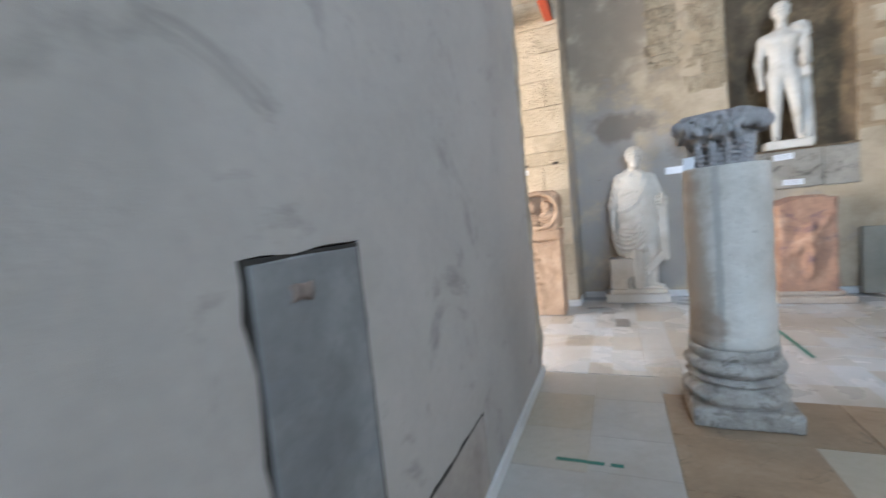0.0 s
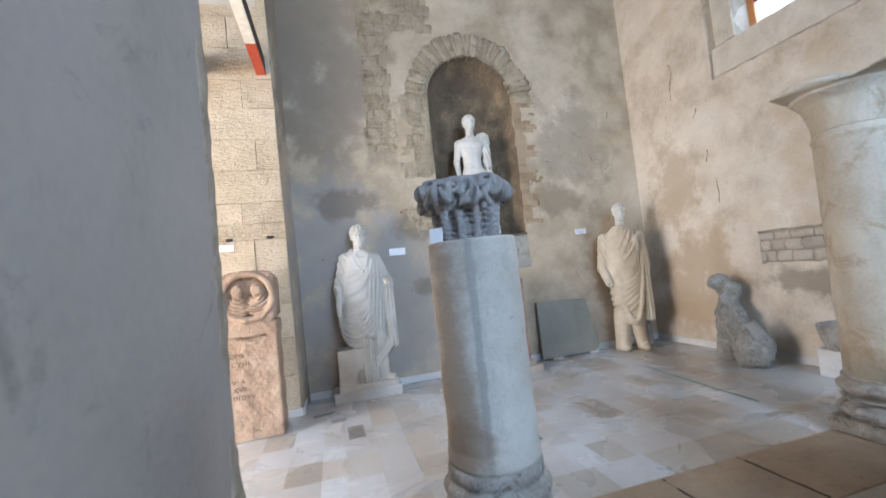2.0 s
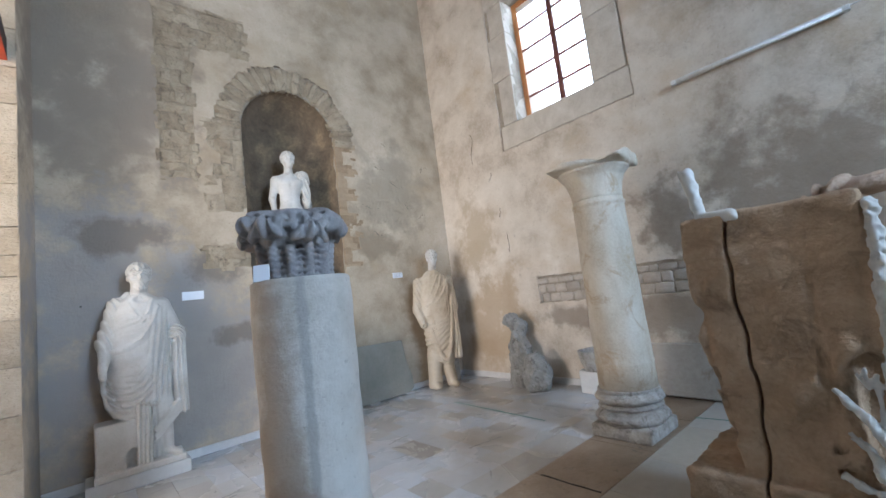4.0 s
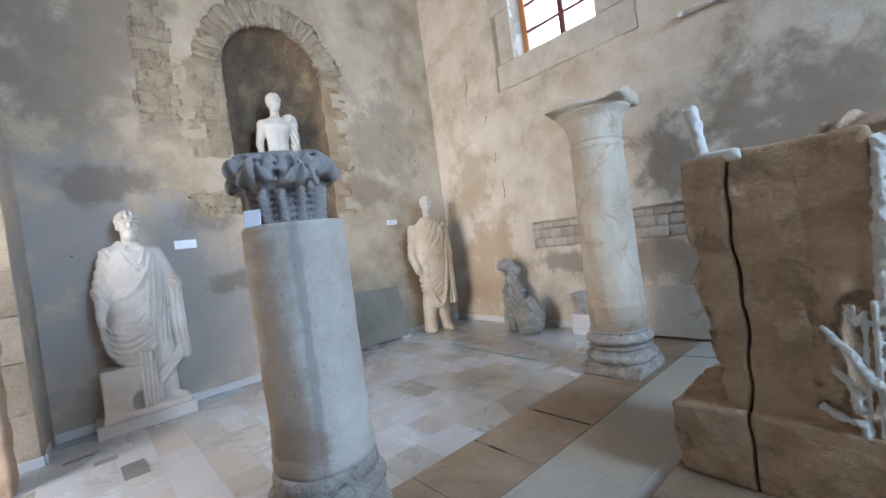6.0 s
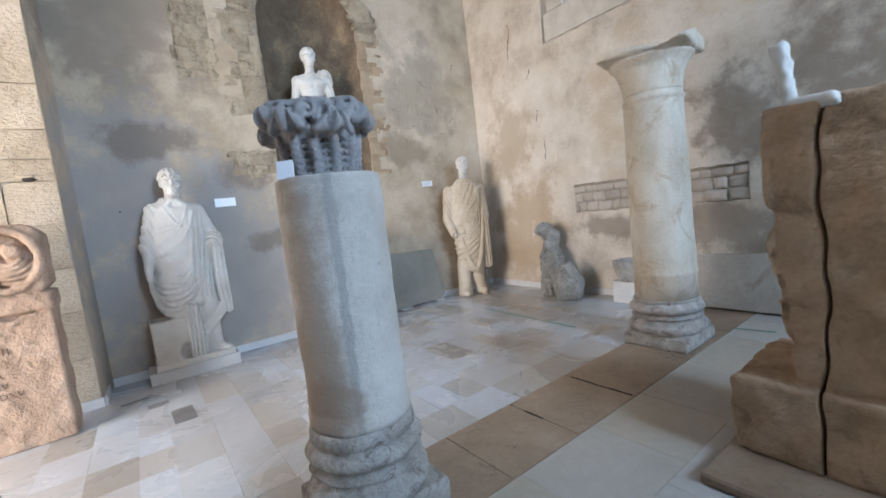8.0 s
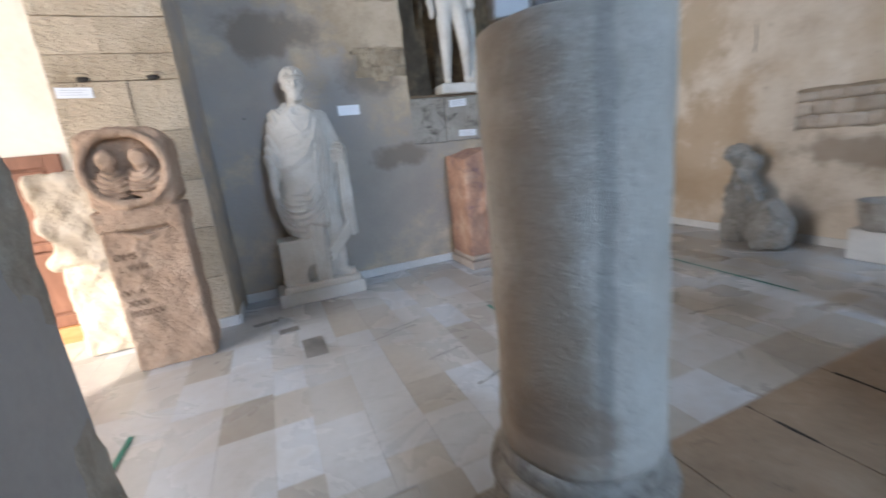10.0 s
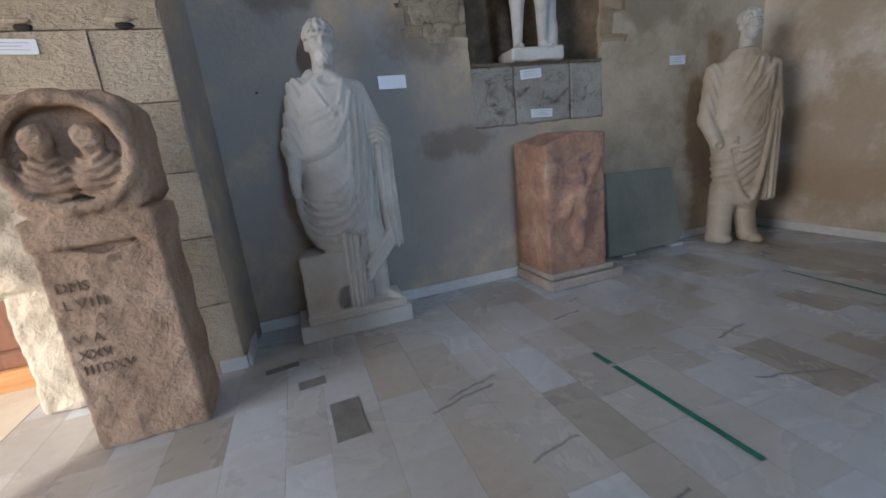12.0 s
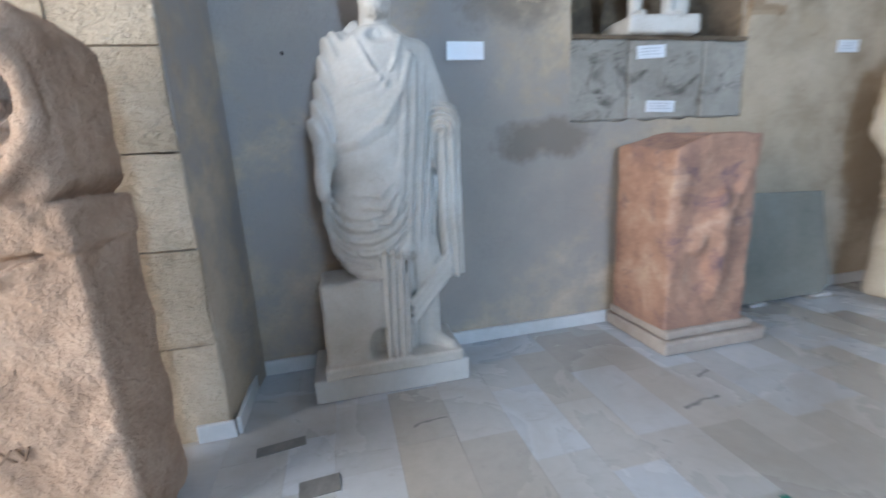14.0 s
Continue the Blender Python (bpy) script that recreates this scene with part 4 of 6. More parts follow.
def nude(X, Y, Z):
    L = lambda a, b, ra, rb: limb(X, Y, Z, a, b, ra, rb)
    d = L((-0.075, 0, 0.9), (-0.085, -0.02, 0.5), 0.092, 0.062)
    d = blend(d, L((-0.085, -0.02, 0.5), (-0.085, 0.01, 0.16), 0.062, 0.038), 0.02)
    d = blend(d, L((0.08, 0, 0.9), (0.12, -0.06, 0.5), 0.09, 0.06), 0.02)
    d = blend(d, L((0.12, -0.06, 0.5), (0.155, 0.03, 0.17), 0.06, 0.036), 0.02)
    d = blend(d, L((-0.085, 0.01, 0.135), (-0.1, -0.1, 0.125), 0.036, 0.026), 0.02)
    d = blend(d, L((0.155, 0.03, 0.15), (0.19, -0.06, 0.125), 0.036, 0.026), 0.02)
    d = blend(d, ball(X, Y, Z, (0, 0, 0.96), (0.155, 0.105, 0.12)), 0.05)
    d = blend(d, ball(X, Y, Z, (-0.005, 0, 1.12), (0.135, 0.09, 0.15)), 0.05)
    d = blend(d, ball(X, Y, Z, (0, 0, 1.31), (0.175, 0.105, 0.15)), 0.05)
    for s in (-1, 1):
        d = blend(d, ball(X, Y, Z, (s * 0.075, -0.07, 1.34), (0.08, 0.045, 0.06)), 0.03)
        d = blend(d, ball(X, Y, Z, (s * 0.175, 0, 1.375), (0.064, 0.064, 0.064)), 0.05)
    d = blend(d, ball(X, Y, Z, (0, 0.015, 1.43), (0.12, 0.07, 0.055)), 0.05)
    for z in (1.25, 1.16, 1.06):
        d = dent(d, limb(X, Y, Z, (-0.09, -0.11, z + 0.01), (0.09, -0.11, z), 0.009, 0.009), 0.02)
    d = dent(d, limb(X, Y, Z, (-0.185, -0.07, 1.3), (-0.18, -0.06, 1.0), 0.016, 0.02), 0.012)
    d = dent(d, limb(X, Y, Z, (0, -0.115, 1.3), (0, -0.1, 1.0), 0.012, 0.012), 0.03)
    d = blend(d, L((-0.185, 0, 1.37), (-0.235, 0.02, 1.12), 0.056, 0.046), 0.03)
    d = blend(d, L((-0.235, 0.02, 1.12), (-0.22, -0.04, 0.86), 0.044, 0.03), 0.02)
    d = blend(d, ball(X, Y, Z, (-0.22, -0.05, 0.81), (0.03, 0.035, 0.05)), 0.02)
    d = blend(d, L((0.185, 0, 1.37), (0.235, 0.02, 1.14), 0.056, 0.046), 0.03)
    d = blend(d, L((0.235, 0.02, 1.14), (0.2, -0.1, 1.0), 0.044, 0.034), 0.02)
    cloak = brick(X, Y, Z, (0.16, -0.06, 0.85), (0.27, 0.1, 1.5), 0.04) + 0.012 * folds((X + 0.3 * Z) * 2 * np.pi / 0.05)
    d = blend(d, cloak, 0.02)
    d = blend(d, ball(X, Y, Z, (0.16, -0.05, 1.46), (0.075, 0.07, 0.06)) + 0.009 * folds(np.hypot(X - 0.16, Z - 1.45) * 2 * np.pi / 0.03), 0.015)
    d = blend(d, L((0.23, 0.06, 0.9), (0.24, 0.07, 0.1), 0.06, 0.08) + 0.008 * lumps(X, Y, Z, 30), 0.02)
    d = blend(d, L((0, 0.0, 1.44), (0, -0.01, 1.58), 0.06, 0.055), 0.03)
    base = brick(X, Y, Z, (-0.22, -0.17, 0.0), (0.25, 0.17, 0.11), 0.02) + 0.007 * lumps(X, Y, Z, 20, 2)
    return blend(d, base, 0.01)


plinth = link_bm("statue_plinth", roughen(box((0.775, 6.45, 0.0), (1.574, 6.82, 0.125), 0.006), 0.002, 5, 1, 2, 0.2), M_PLINTH)
tagged(plinth, "low grey concrete plinth under a toga statue", "plinth")
ob = carve("toga_statue", toga_one, (-0.46, -0.3, -0.02), (0.46, 0.22, 2.02), 0.0092, M_MARBLE)
merge(ob, carve("head", head_one, (-0.2, -0.22, 1.55), (0.2, 0.18, 2.03), 0.0058, M_MARBLE))
ob.matrix_world = pose(1.2, 6.63, 0.124)
tagged(ob, "weathered pale marble statue of a bearded man in a toga", "statue", "marble statues")
ob = carve("toga_statue", toga_two, (-0.46, -0.3, -0.02), (0.46, 0.24, 2.22), 0.0102, M_MARBLE_OCHRE)
merge(ob, carve("head", head_two, (-0.2, -0.24, 1.66), (0.2, 0.24, 2.22), 0.006, M_MARBLE))
ob.matrix_world = pose(4.97, 6.52, 0.0, 0, 0, -27) @ Matrix.Diagonal((0.93, 1, 0.995, 1))
tagged(ob, "ochre-stained marble toga statue with pale head and broken feet", "statue", "marble statues")
ob = carve("niche_statue", nude, (-0.36, -0.26, -0.02), (0.4, 0.24, 1.84), 0.0105, M_WHITE_STATUE)
merge(ob, carve("head", lambda X, Y, Z: head_shape(X, Y, Z, (0, -0.02, 1.66), 0.98), (-0.16, -0.2, 1.5), (0.16, 0.16, 1.85), 0.006, M_WHITE_STATUE))
ob.matrix_world = pose(3.0, 6.99, NB + 0.003, 0, 0, -6)
tagged(ob, "white marble standing nude statue with a cloak in the niche", "statue", "marble statues")

# grey prop stone behind the ochre statue
bm = roughen(box((5.27, 6.6, 0.0), (5.38, 6.8, 1.3), 0.02, 2), 0.02, 4, 3, 3, 0.1)
tagged(link_bm("stone_post", bm, M_BASE, None, True), "narrow grey stone post beside the ochre toga statue", "stone fragment")


# ---- columns ----
def column_one():
    c = thing("column", (1.6, 3.4, 0), "short grey marble column drum with a moulded base", "column", "marble columns")
    part("plinth", roughen(box((-0.27, -0.25, 0.003), (0.28, 0.25, 0.125), 0.018, 2), 0.012, 5, 2, 3, 0.08), M_BASE, c, "", True)
    prof = [(0.0, 0.12), (0.265, 0.122)]
    for z0, z1, r in ((0.125, 0.225, 0.284), (0.25, 0.29, 0.262), (0.305, 0.39, 0.272)):
        for k in range(9):
            t = math.pi * k / 8
            prof.append((r - 0.035 + 0.035 * math.sin(t), z0 + (z1 - z0) * k / 8))
        prof.append((r - 0.046, z1 + 0.008))
    prof += [(0.243, 0.41), (0.24, 0.45), (0.235, 0.47)]
    part("base", turned(prof, 64, 0.012), M_BASE, c, "worn moulded marble base", True)
    shaft = [(0.228, 0.468), (0.232, 0.49), (0.234, 0.52), (0.229, 0.545), (0.226, 0.56), (0.231, 0.575), (0.228, 0.6)]
    shaft += [(0.227 + 0.002 * math.sin(k), 0.6 + 0.94 * k / 24) for k in range(1, 25)] + [(0.226, 1.555), (0.219, 1.562)]
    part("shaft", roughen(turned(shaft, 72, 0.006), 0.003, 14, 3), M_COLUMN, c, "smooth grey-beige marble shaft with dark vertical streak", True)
    return c


def capital_one(X, Y, Z):
    r, th = np.hypot(X, Y), np.arctan2(Y, X)
    rad = np.interp(Z, (0, 0.05, 0.16, 0.2, 0.27), (0.152, 0.152, 0.16, 0.175, 0.165))
    d = (r - rad) * 0.9
    d = np.maximum(np.maximum(d, -Z), Z - 0.285)
    # drilled leaf ribs on the lower zone
    for k in range(12):
        a = 2 * math.pi * k / 12 + 0.1
        c, s = math.cos(a), math.sin(a)
        out, u = X * c + Y * s, -X * s + Y * c
        d = dent(d, np.maximum(np.abs(u) - 0.0045, np.maximum(Z - 0.15, 0.15 - out)), 0.004)
        for n in range(5):
            d = dent(d, ball(out, np.abs(u) - 0.01 + 0.5 * (Z - 0.02 - 0.03 * n), Z, (0.158, 0, 0.02 + 0.03 * n), (0.028, 0.0095, 0.0105)), 0.002)
        c, s = math.cos(a + 0.262), math.sin(a + 0.262)
        out, u = X * c + Y * s, -X * s + Y * c
        rib = limb(out, u, Z, (0.15, 0, 0.0), (0.165, 0, 0.17), 0.017, 0.019) + 0.003 * folds((Z + 0.6 * np.abs(u)) * 2 * np.pi / 0.026)
        d = blend(d, rib, 0.005)
    # a crown of heavy leaves that bulge out and curl over
    for k in range(9):
        a = 2 * math.pi * k / 9 + 0.25 + 0.1 * math.sin(k * 3.3)
        big = 1 + 0.2 * math.sin(k * 2.7)
        c, s = math.cos(a), math.sin(a)
        out, u, z = X * c + Y * s, -X * s + Y * c, Z - 0.028 * math.sin(k * 1.9)
        fan = 0.011 * folds(np.arctan2(u, np.maximum(0.31 - z, 0.03)) * 12, 0.5)
        lobe = ball(out, u, z, (0.16, 0, 0.24), (0.078 * big, 0.082 * big, 0.058)) + 0.006 * folds(np.arctan2(u, np.maximum(out - 0.05, 0.02)) * 16, 0.5) + 0.004 * lumps(X, Y, Z, 60, k)
        curl = limb(out, np.abs(u), z, (0.222, 0.0, 0.225), (0.2, 0.065 * big, 0.20), 0.036, 0.024) + fan
        lobe = np.minimum(lobe, curl)
        lobe = dent(lobe, limb(out, np.abs(u), z, (0.22, 0.0, 0.268), (0.17, 0.07, 0.258), 0.009, 0.012), 0.008)
        d = blend(d, lobe, 0.004)
        c, s = math.cos(a + 0.35), math.sin(a + 0.35)
        out, u = X * c + Y * s, -X * s + Y * c
        d = dent(d, ball(out, u, Z, (0.22, 0, 0.215), (0.06, 0.016, 0.05)), 0.004)
        d = dent(d, ball(out, u, Z, (0.2, 0, 0.165), (0.035, 0.05, 0.022)), 0.004)
        if k % 2:
            d = blend(d, np.hypot(np.hypot(u, Z - 0.262) - 0.03, out - 0.2) - 0.011, 0.004)
    top = ball(X, Y, Z, (-0.03, -0.05, 0.285), (0.13, 0.12, 0.045)) + 0.01 * lumps(X, Y, Z, 25, 1)
    d = blend(d, top, 0.02)
    return d + 0.003 * lumps(X, Y, Z, 45, 2)


column_one()
ob = carve("acanthus_capital", capital_one, (-0.3, -0.3, -0.01), (0.3, 0.3, 0.41), 0.0062, M_CAPITAL)
ob.matrix_world = pose(1.585, 3.4, 1.561, 0, 0, 10)
tagged(ob, "blue-grey carved acanthus leaf capital on a column drum", "capital")
bm = box((-0.036, -0.003, 0), (0.036, 0.003, 0.074), 0.001)
ob = link_bm("label_card", bm, M_LABEL)
ob.matrix_world = pose(1.398, 3.335, 1.562, -10, 0, -42)
tagged(ob, "small white label card propped on the column", "label", "labels")


def column_two():
    c = thing("column", (4.443, 3.343, 0), "tall pale marble column with moulded base and worn capital", "column", "marble columns")
    part("plinth", roughen(box((-0.265, -0.265, 0.003), (0.265, 0.265, 0.12), 0.02, 2), 0.014, 5, 5, 3, 0.08), M_BASE, c, "", True)
    prof = [(0.0, 0.11), (0.27, 0.115)]
    for z0, z1, r in ((0.12, 0.215, 0.305), (0.235, 0.27, 0.272), (0.285, 0.37, 0.285)):
        for k in range(9):
            prof.append((r - 0.035 + 0.035 * math.sin(math.pi * k / 8), z0 + (z1 - z0) * k / 8))
        prof.append((r - 0.048, z1 + 0.008))
    prof += [(0.255, 0.39), (0.25, 0.405)]
    part("base", turned(prof, 64, 0.02), M_BASE, c, "worn grey moulded base", True)
    shaft = [(0.244, 0.402), (0.243, 0.6), (0.249, 0.612), (0.249, 0.625), (0.242, 0.64)] + [(0.242 - 0.017 * k / 20, 0.64 + 1.36 * k / 20) for k in range(1, 21)]
    shaft += [(0.224, 2.02), (0.235, 2.03), (0.235, 2.05), (0.222, 2.06), (0.22, 2.085)]
    part("shaft", roughen(turned(shaft, 72, 0.006), 0.004, 12, 3), M_COLUMN_TWO, c, "pale stained marble shaft", True)

    def cap(X, Y, Z):
        r = np.hypot(X, Y)
        rad = np.interp(Z, (0, 0.06, 0.12, 0.2, 0.27, 0.3), (0.22, 0.224, 0.235, 0.262, 0.325, 0.33))
        d = np.maximum(np.maximum((r - rad) * 0.8, -Z), Z - 0.31)
        d = dent(d, np.abs(Z - 0.275) - 0.006 + np.maximum(0.31 - r, 0), 0.006)
        slab = brick(X, Y, Z, (-0.35, -0.34, 0.29), (0.35, 0.34, 0.42 ), 0.03)
        slab = np.maximum(slab, Z - (0.36 + 0.05 * np.sin(X * 6 + 1) + 0.03 * np.sin(Y * 11)))
        slab = dent(slab, ball(X, Y, Z, (0.36, -0.1, 0.36), (0.12, 0.2, 0.1)), 0.03)
        return blend(d, slab + 0.01 * lumps(X, Y, Z, 18, 4), 0.02) + 0.004 * lumps(X, Y, Z, 40, 1)

    k = carve("capital", cap, (-0.42, -0.42, -0.02), (0.42, 0.42, 0.5), 0.014, M_COLUMN_TWO, c)
    k.matrix_local = pose(0, 0, 2.083, 0, 0, 12)
    tagged(k, "chipped flat-topped capital")


column_two()


# ---- stele group at the pier ----
def stele(X, Y, Z):
    d = brick(X, Y, Z, (-0.245, 0.02, 0.0), (0.235, 0.36, 1.0), 0.015)
    d = np.minimum(d, brick(X, Y, Z, (-0.255, 0.0, 0.985), (0.25, 0.36, 1.125), 0.02))
    up = brick(X, Y, Z, (-0.245, 0.0, 1.1), (0.25, 0.36, 1.625), 0.05)
    up = np.maximum(up, (np.hypot(X, Z - 1.36) - 0.31))
    d = np.minimum(d, up)
    rr = np.hypot(X, Z - 1.375)
    ring = np.hypot(rr - 0.225, (Y + 0.005)) - 0.03
    d = dent(d, np.maximum(rr - 0.2, np.abs(Y) - 0.055), 0.015)
    d = blend(d, ring, 0.012)
    for s in (-1, 1):
        d = blend(d, ball(X, Y, Z, (s * 0.085, 0.005, 1.435), (0.058, 0.055, 0.064)) + 0.004 * lumps(X, Y, Z, 110, s), 0.01)
        bust = ball(X, Y, Z, (s * 0.09, 0.035, 1.285), (0.11, 0.07, 0.105)) + 0.008 * folds(np.hypot(X - s * 0.07, Z - 1.4) * 2 * np.pi / 0.035)
        d = blend(d, np.maximum(bust, rr - 0.205), 0.015)
    # carved garland hollow under the ledge
    d = dent(d, np.maximum(np.hypot((X - 0.02) * 0.55, Z - 1.02) - 0.085, np.maximum(Z - 0.985, np.abs(Y - 0.02) - 0.03)), 0.012)
    d = blend(d, limb(X, Y, Z, (-0.14, 0.03, 0.965), (0.02, 0.025, 0.925), 0.016, 0.02), 0.01)
    d = blend(d, limb(X, Y, Z, (0.02, 0.025, 0.925), (0.18, 0.03, 0.975), 0.02, 0.016), 0.01)
    return d + 0.007 * lumps(X, Y, Z, 26, 1) + 0.004 * lumps(X, Y, Z, 70, 2) + 0.004 * np.maximum(0, lumps(X, Y, Z, 120, 5))


st = carve("funerary_stele", stele, (-0.29, -0.05, -0.02), (0.29, 0.4, 1.68), 0.0105, M_STELE)
st.matrix_world = pose(0.068, 5.765, 0.0)
tagged(st, "brown stone grave stele with two busts in a roundel", "stele")
# letters lie on the face; their dark colour stands for shade in the cuts
for text, x, z, size in (("DMS", -0.205, 0.795, 0.066), ("LVIII", -0.195, 0.715, 0.066), ("A", -0.09, 0.645, 0.055), ("VA", -0.2, 0.55, 0.062), ("XXV", -0.2, 0.475, 0.062), ("IIIDXV", -0.2, 0.40, 0.062)):
    for n, ch in enumerate(text):
        words("letter", ch, size, pose(x, 0.0175, z, 90, 0, 0), M_CARVED_SHADE, st, 0.003)
        x += size * (0.38 if ch == "I" else 0.74) * (1.6 if text == "VA" else 1.0)


def rough_stone(X, Y, Z):
    d = brick(X, Y, Z, (-0.13, 0.0, 0.0), (0.2, 0.4, 0.72), 0.03)
    d = np.minimum(d, brick(X, Y, Z, (-0.2, 0.0, 0.7), (0.22, 0.4, 1.4), 0.06))
    d = dent(d, ball(X, Y, Z, (-0.25, 0.1, 0.9), (0.13, 0.4, 0.11)), 0.03)
    d = dent(d, ball(X, Y, Z, (-0.26, 0.1, 1.14), (0.09, 0.4, 0.08)), 0.03)
    return d + 0.014 * lumps(X, Y, Z, 22, 3) + 0.006 * lumps(X, Y, Z, 60, 1)


rs = carve("carved_block", rough_stone, (-0.3, -0.06, -0.02), (0.3, 0.46, 1.48), 0.014, M_ROUGHSTONE)
rs.matrix_world = pose(-0.5, 6.3, 0.0)
tagged(rs, "rough pale stone fragment standing behind the stele", "stone fragment")


# ---- labels on walls ----
def label(x0, x1, z0, z1, material, y=None, tilt=0.0, text="printed white label fixed to the wall"):
    y = NY - 0.008 if y is None else y
    ob = thing("wall_label", ((x0 + x1) / 2, y, (z0 + z1) / 2), text, "label", "labels")
    w, h = (x1 - x0) / 2, (z1 - z0) / 2
    plate = part("plate", box((-w, -0.004, -h), (w, 0.004, h), 0.0012), material, ob)
    for k in range(0 if material is M_SILVER_GLINT else 3):
        z = h * (0.5 - 0.45 * k)
        part("print_line", box((-w * 0.8, -0.0046, z - h * 0.07), (w * (0.7 - 0.25 * (k % 2)), -0.0041, z + h * 0.07)), M_GREYINK, plate)
    ob.matrix_world = pose((x0 + x1) / 2, y, (z0 + z1) / 2, 0, tilt, 0)
    return ob


label(1.635, 1.85, 1.69, 1.785, M_SILVER_GLINT, None, 0, "silver label plate fixed to the wall, its bright reflection painted white")
label(2.84, 3.04, 1.70, 1.775, M_LABEL, None, -3)
label(2.925, 3.135, 1.38, 1.45, M_LABEL, None, 2)
label(4.455, 4.64, 1.74, 1.82, M_LABEL)
label(-0.34, -0.13, 1.885, 1.955, M_LABEL, 6.322, 2, "bluish white label fixed to the stone pier")


# ---- altar and slabs on the north side ----
def altar_body(X, Y, Z):
    d = brick(X, Y, Z, (-0.275, -0.24, 0.06), (0.275, 0.24, 1.19), 0.02)
    # worn relief: a figure with raised arm, hollows round it, a broken ridge above
    fig = blend(limb(X, Y, Z, (0.02, -0.235, 0.3), (0.03, -0.235, 0.72), 0.05, 0.065), ball(X, Y, Z, (0.03, -0.25, 0.82), (0.05, 0.04, 0.055)), 0.02)
    fig = blend(fig, limb(X, Y, Z, (0.07, -0.24, 0.72), (0.19, -0.24, 0.95), 0.035, 0.03), 0.02)
    fig = blend(fig, limb(X, Y, Z, (-0.02, -0.24, 0.7), (-0.12, -0.24, 0.55), 0.035, 0.03), 0.02)
    for c, r in (((-0.12, -0.25, 0.8), (0.09, 0.035, 0.13)), ((-0.1, -0.25, 0.4), (0.08, 0.03, 0.14)), ((0.14, -0.25, 0.5), (0.07, 0.03, 0.2)), ((0.12, -0.25, 0.82), (0.04, 0.03, 0.06)), ((0.0, -0.25, 1.0), (0.16, 0.02, 0.05))):
        d = dent(d, ball(X, Y, Z, c, r), 0.03)
    d = blend(d, fig + 0.012 * lumps(X, Y, Z, 40, 2), 0.025)
    d = dent(d, ball(X, Y, Z, (-0.27, -0.25, 0.7), (0.03, 0.04, 0.2)), 0.03)
    d = np.maximum(d, Z - 1.15 - 0.035 * np.sin(X * 7 + 1) - 0.02 * np.sin(Y * 13))
    return d + 0.008 * lumps(X, Y, Z, 16, 3) + 0.003 * lumps(X, Y, Z, 50, 1)


al = thing("altar", (3.035, 6.575, 0), "reddish veined stone altar with a worn relief figure", "altar")
b = carve("body", altar_body, (-0.34, -0.32, 0.02), (0.34, 0.27, 1.26), 0.0125, M_ALTAR, al)
b.matrix_local = pose(-0.05, 0.012, 0.05)
part("base", roughen(box((-0.35, -0.28, 0.0), (0.36, 0.28, 0.085), 0.012), 0.006, 6, 2, 3, 0.08), M_ALTAR_BASE, al, "pale chipped base slab")
part("base_moulding", roughen(box((-0.335, -0.255, 0.085), (0.28, 0.27, 0.14), 0.018, 2), 0.005, 6, 4, 3, 0.08), M_ALTAR_BASE, al)

bm = bmesh.new()
for x, z in ((-0.46, 0), (0.38, 0), (0.46, 0.06), (0.46, 0.22), (0.41, 0.4), (0.38, 0.77), (-0.42, 0.8)):
    bm.verts.new((x, 0, z))
f = bm.faces.new(bm.verts[:])
ext = bmesh.ops.extrude_face_region(bm, geom=[f])
bmesh.ops.translate(bm, vec=(0, 0.06, 0), verts=[v for v in ext["geom"] if isinstance(v, bmesh.types.BMVert)])
bmesh.ops.bevel(bm, geom=bm.edges[:], offset=0.008, segments=1, affect="EDGES")
ob = link_bm("leaning_slab", bm, M_GREENSLAB)
ob.matrix_world = pose(4.07, 6.715, 0.022, -7, 0, 0)
tagged(ob, "greenish grey stone slab leaning on the wall", "slab")
for x in (3.75, 4.35):
    tagged(link_bm("wooden_wedge", box((x, 6.69, 0.002), (x + 0.16, 6.77, 0.024), 0.003), M_PLINTH), "small pale wedge under the leaning slab", "wedge", "wedges under the slab")

# ---- fragments along the east wall ----
def seated(X, Y, Z):
    d = limb(X, Y, Z, (0, 0.0, 0.1), (0, 0.05, 0.62), 0.165, 0.125)
    d = blend(d, ball(X, Y, Z, (0.02, 0.06, 0.8), (0.13, 0.12, 0.13)), 0.04)
    d = blend(d, ball(X, Y, Z, (-0.05, -0.02, 0.92), (0.1, 0.1, 0.09)), 0.03)
    d = blend(d, ball(X, Y, Z, (0.1, -0.06, 0.45), (0.12, 0.12, 0.2)), 0.04)
    d = d + 0.009 * folds((X + 0.35 * Z + 0.03 * lumps(X, Y, Z, 10, 1)) * 2 * np.pi / 0.09) * (Z < 0.75) + 0.024 * lumps(X, Y, Z, 19, 2) + 0.016 * lumps(X, Y, Z, 44, 3) + 0.006 * lumps(X, Y, Z, 95, 1)
    return np.maximum(d, -Z)


def boulder(X, Y, Z):
    d = blend(ball(X, Y, Z, (0, 0, 0.2), (0.19, 0.19, 0.22)), ball(X, Y, Z, (0.02, 0.02, 0.38), (0.11, 0.12, 0.12)), 0.05)
    return np.maximum(d + 0.026 * lumps(X, Y, Z, 22, 6) + 0.016 * lumps(X, Y, Z, 48, 2) + 0.006 * lumps(X, Y, Z, 95, 4), -Z)


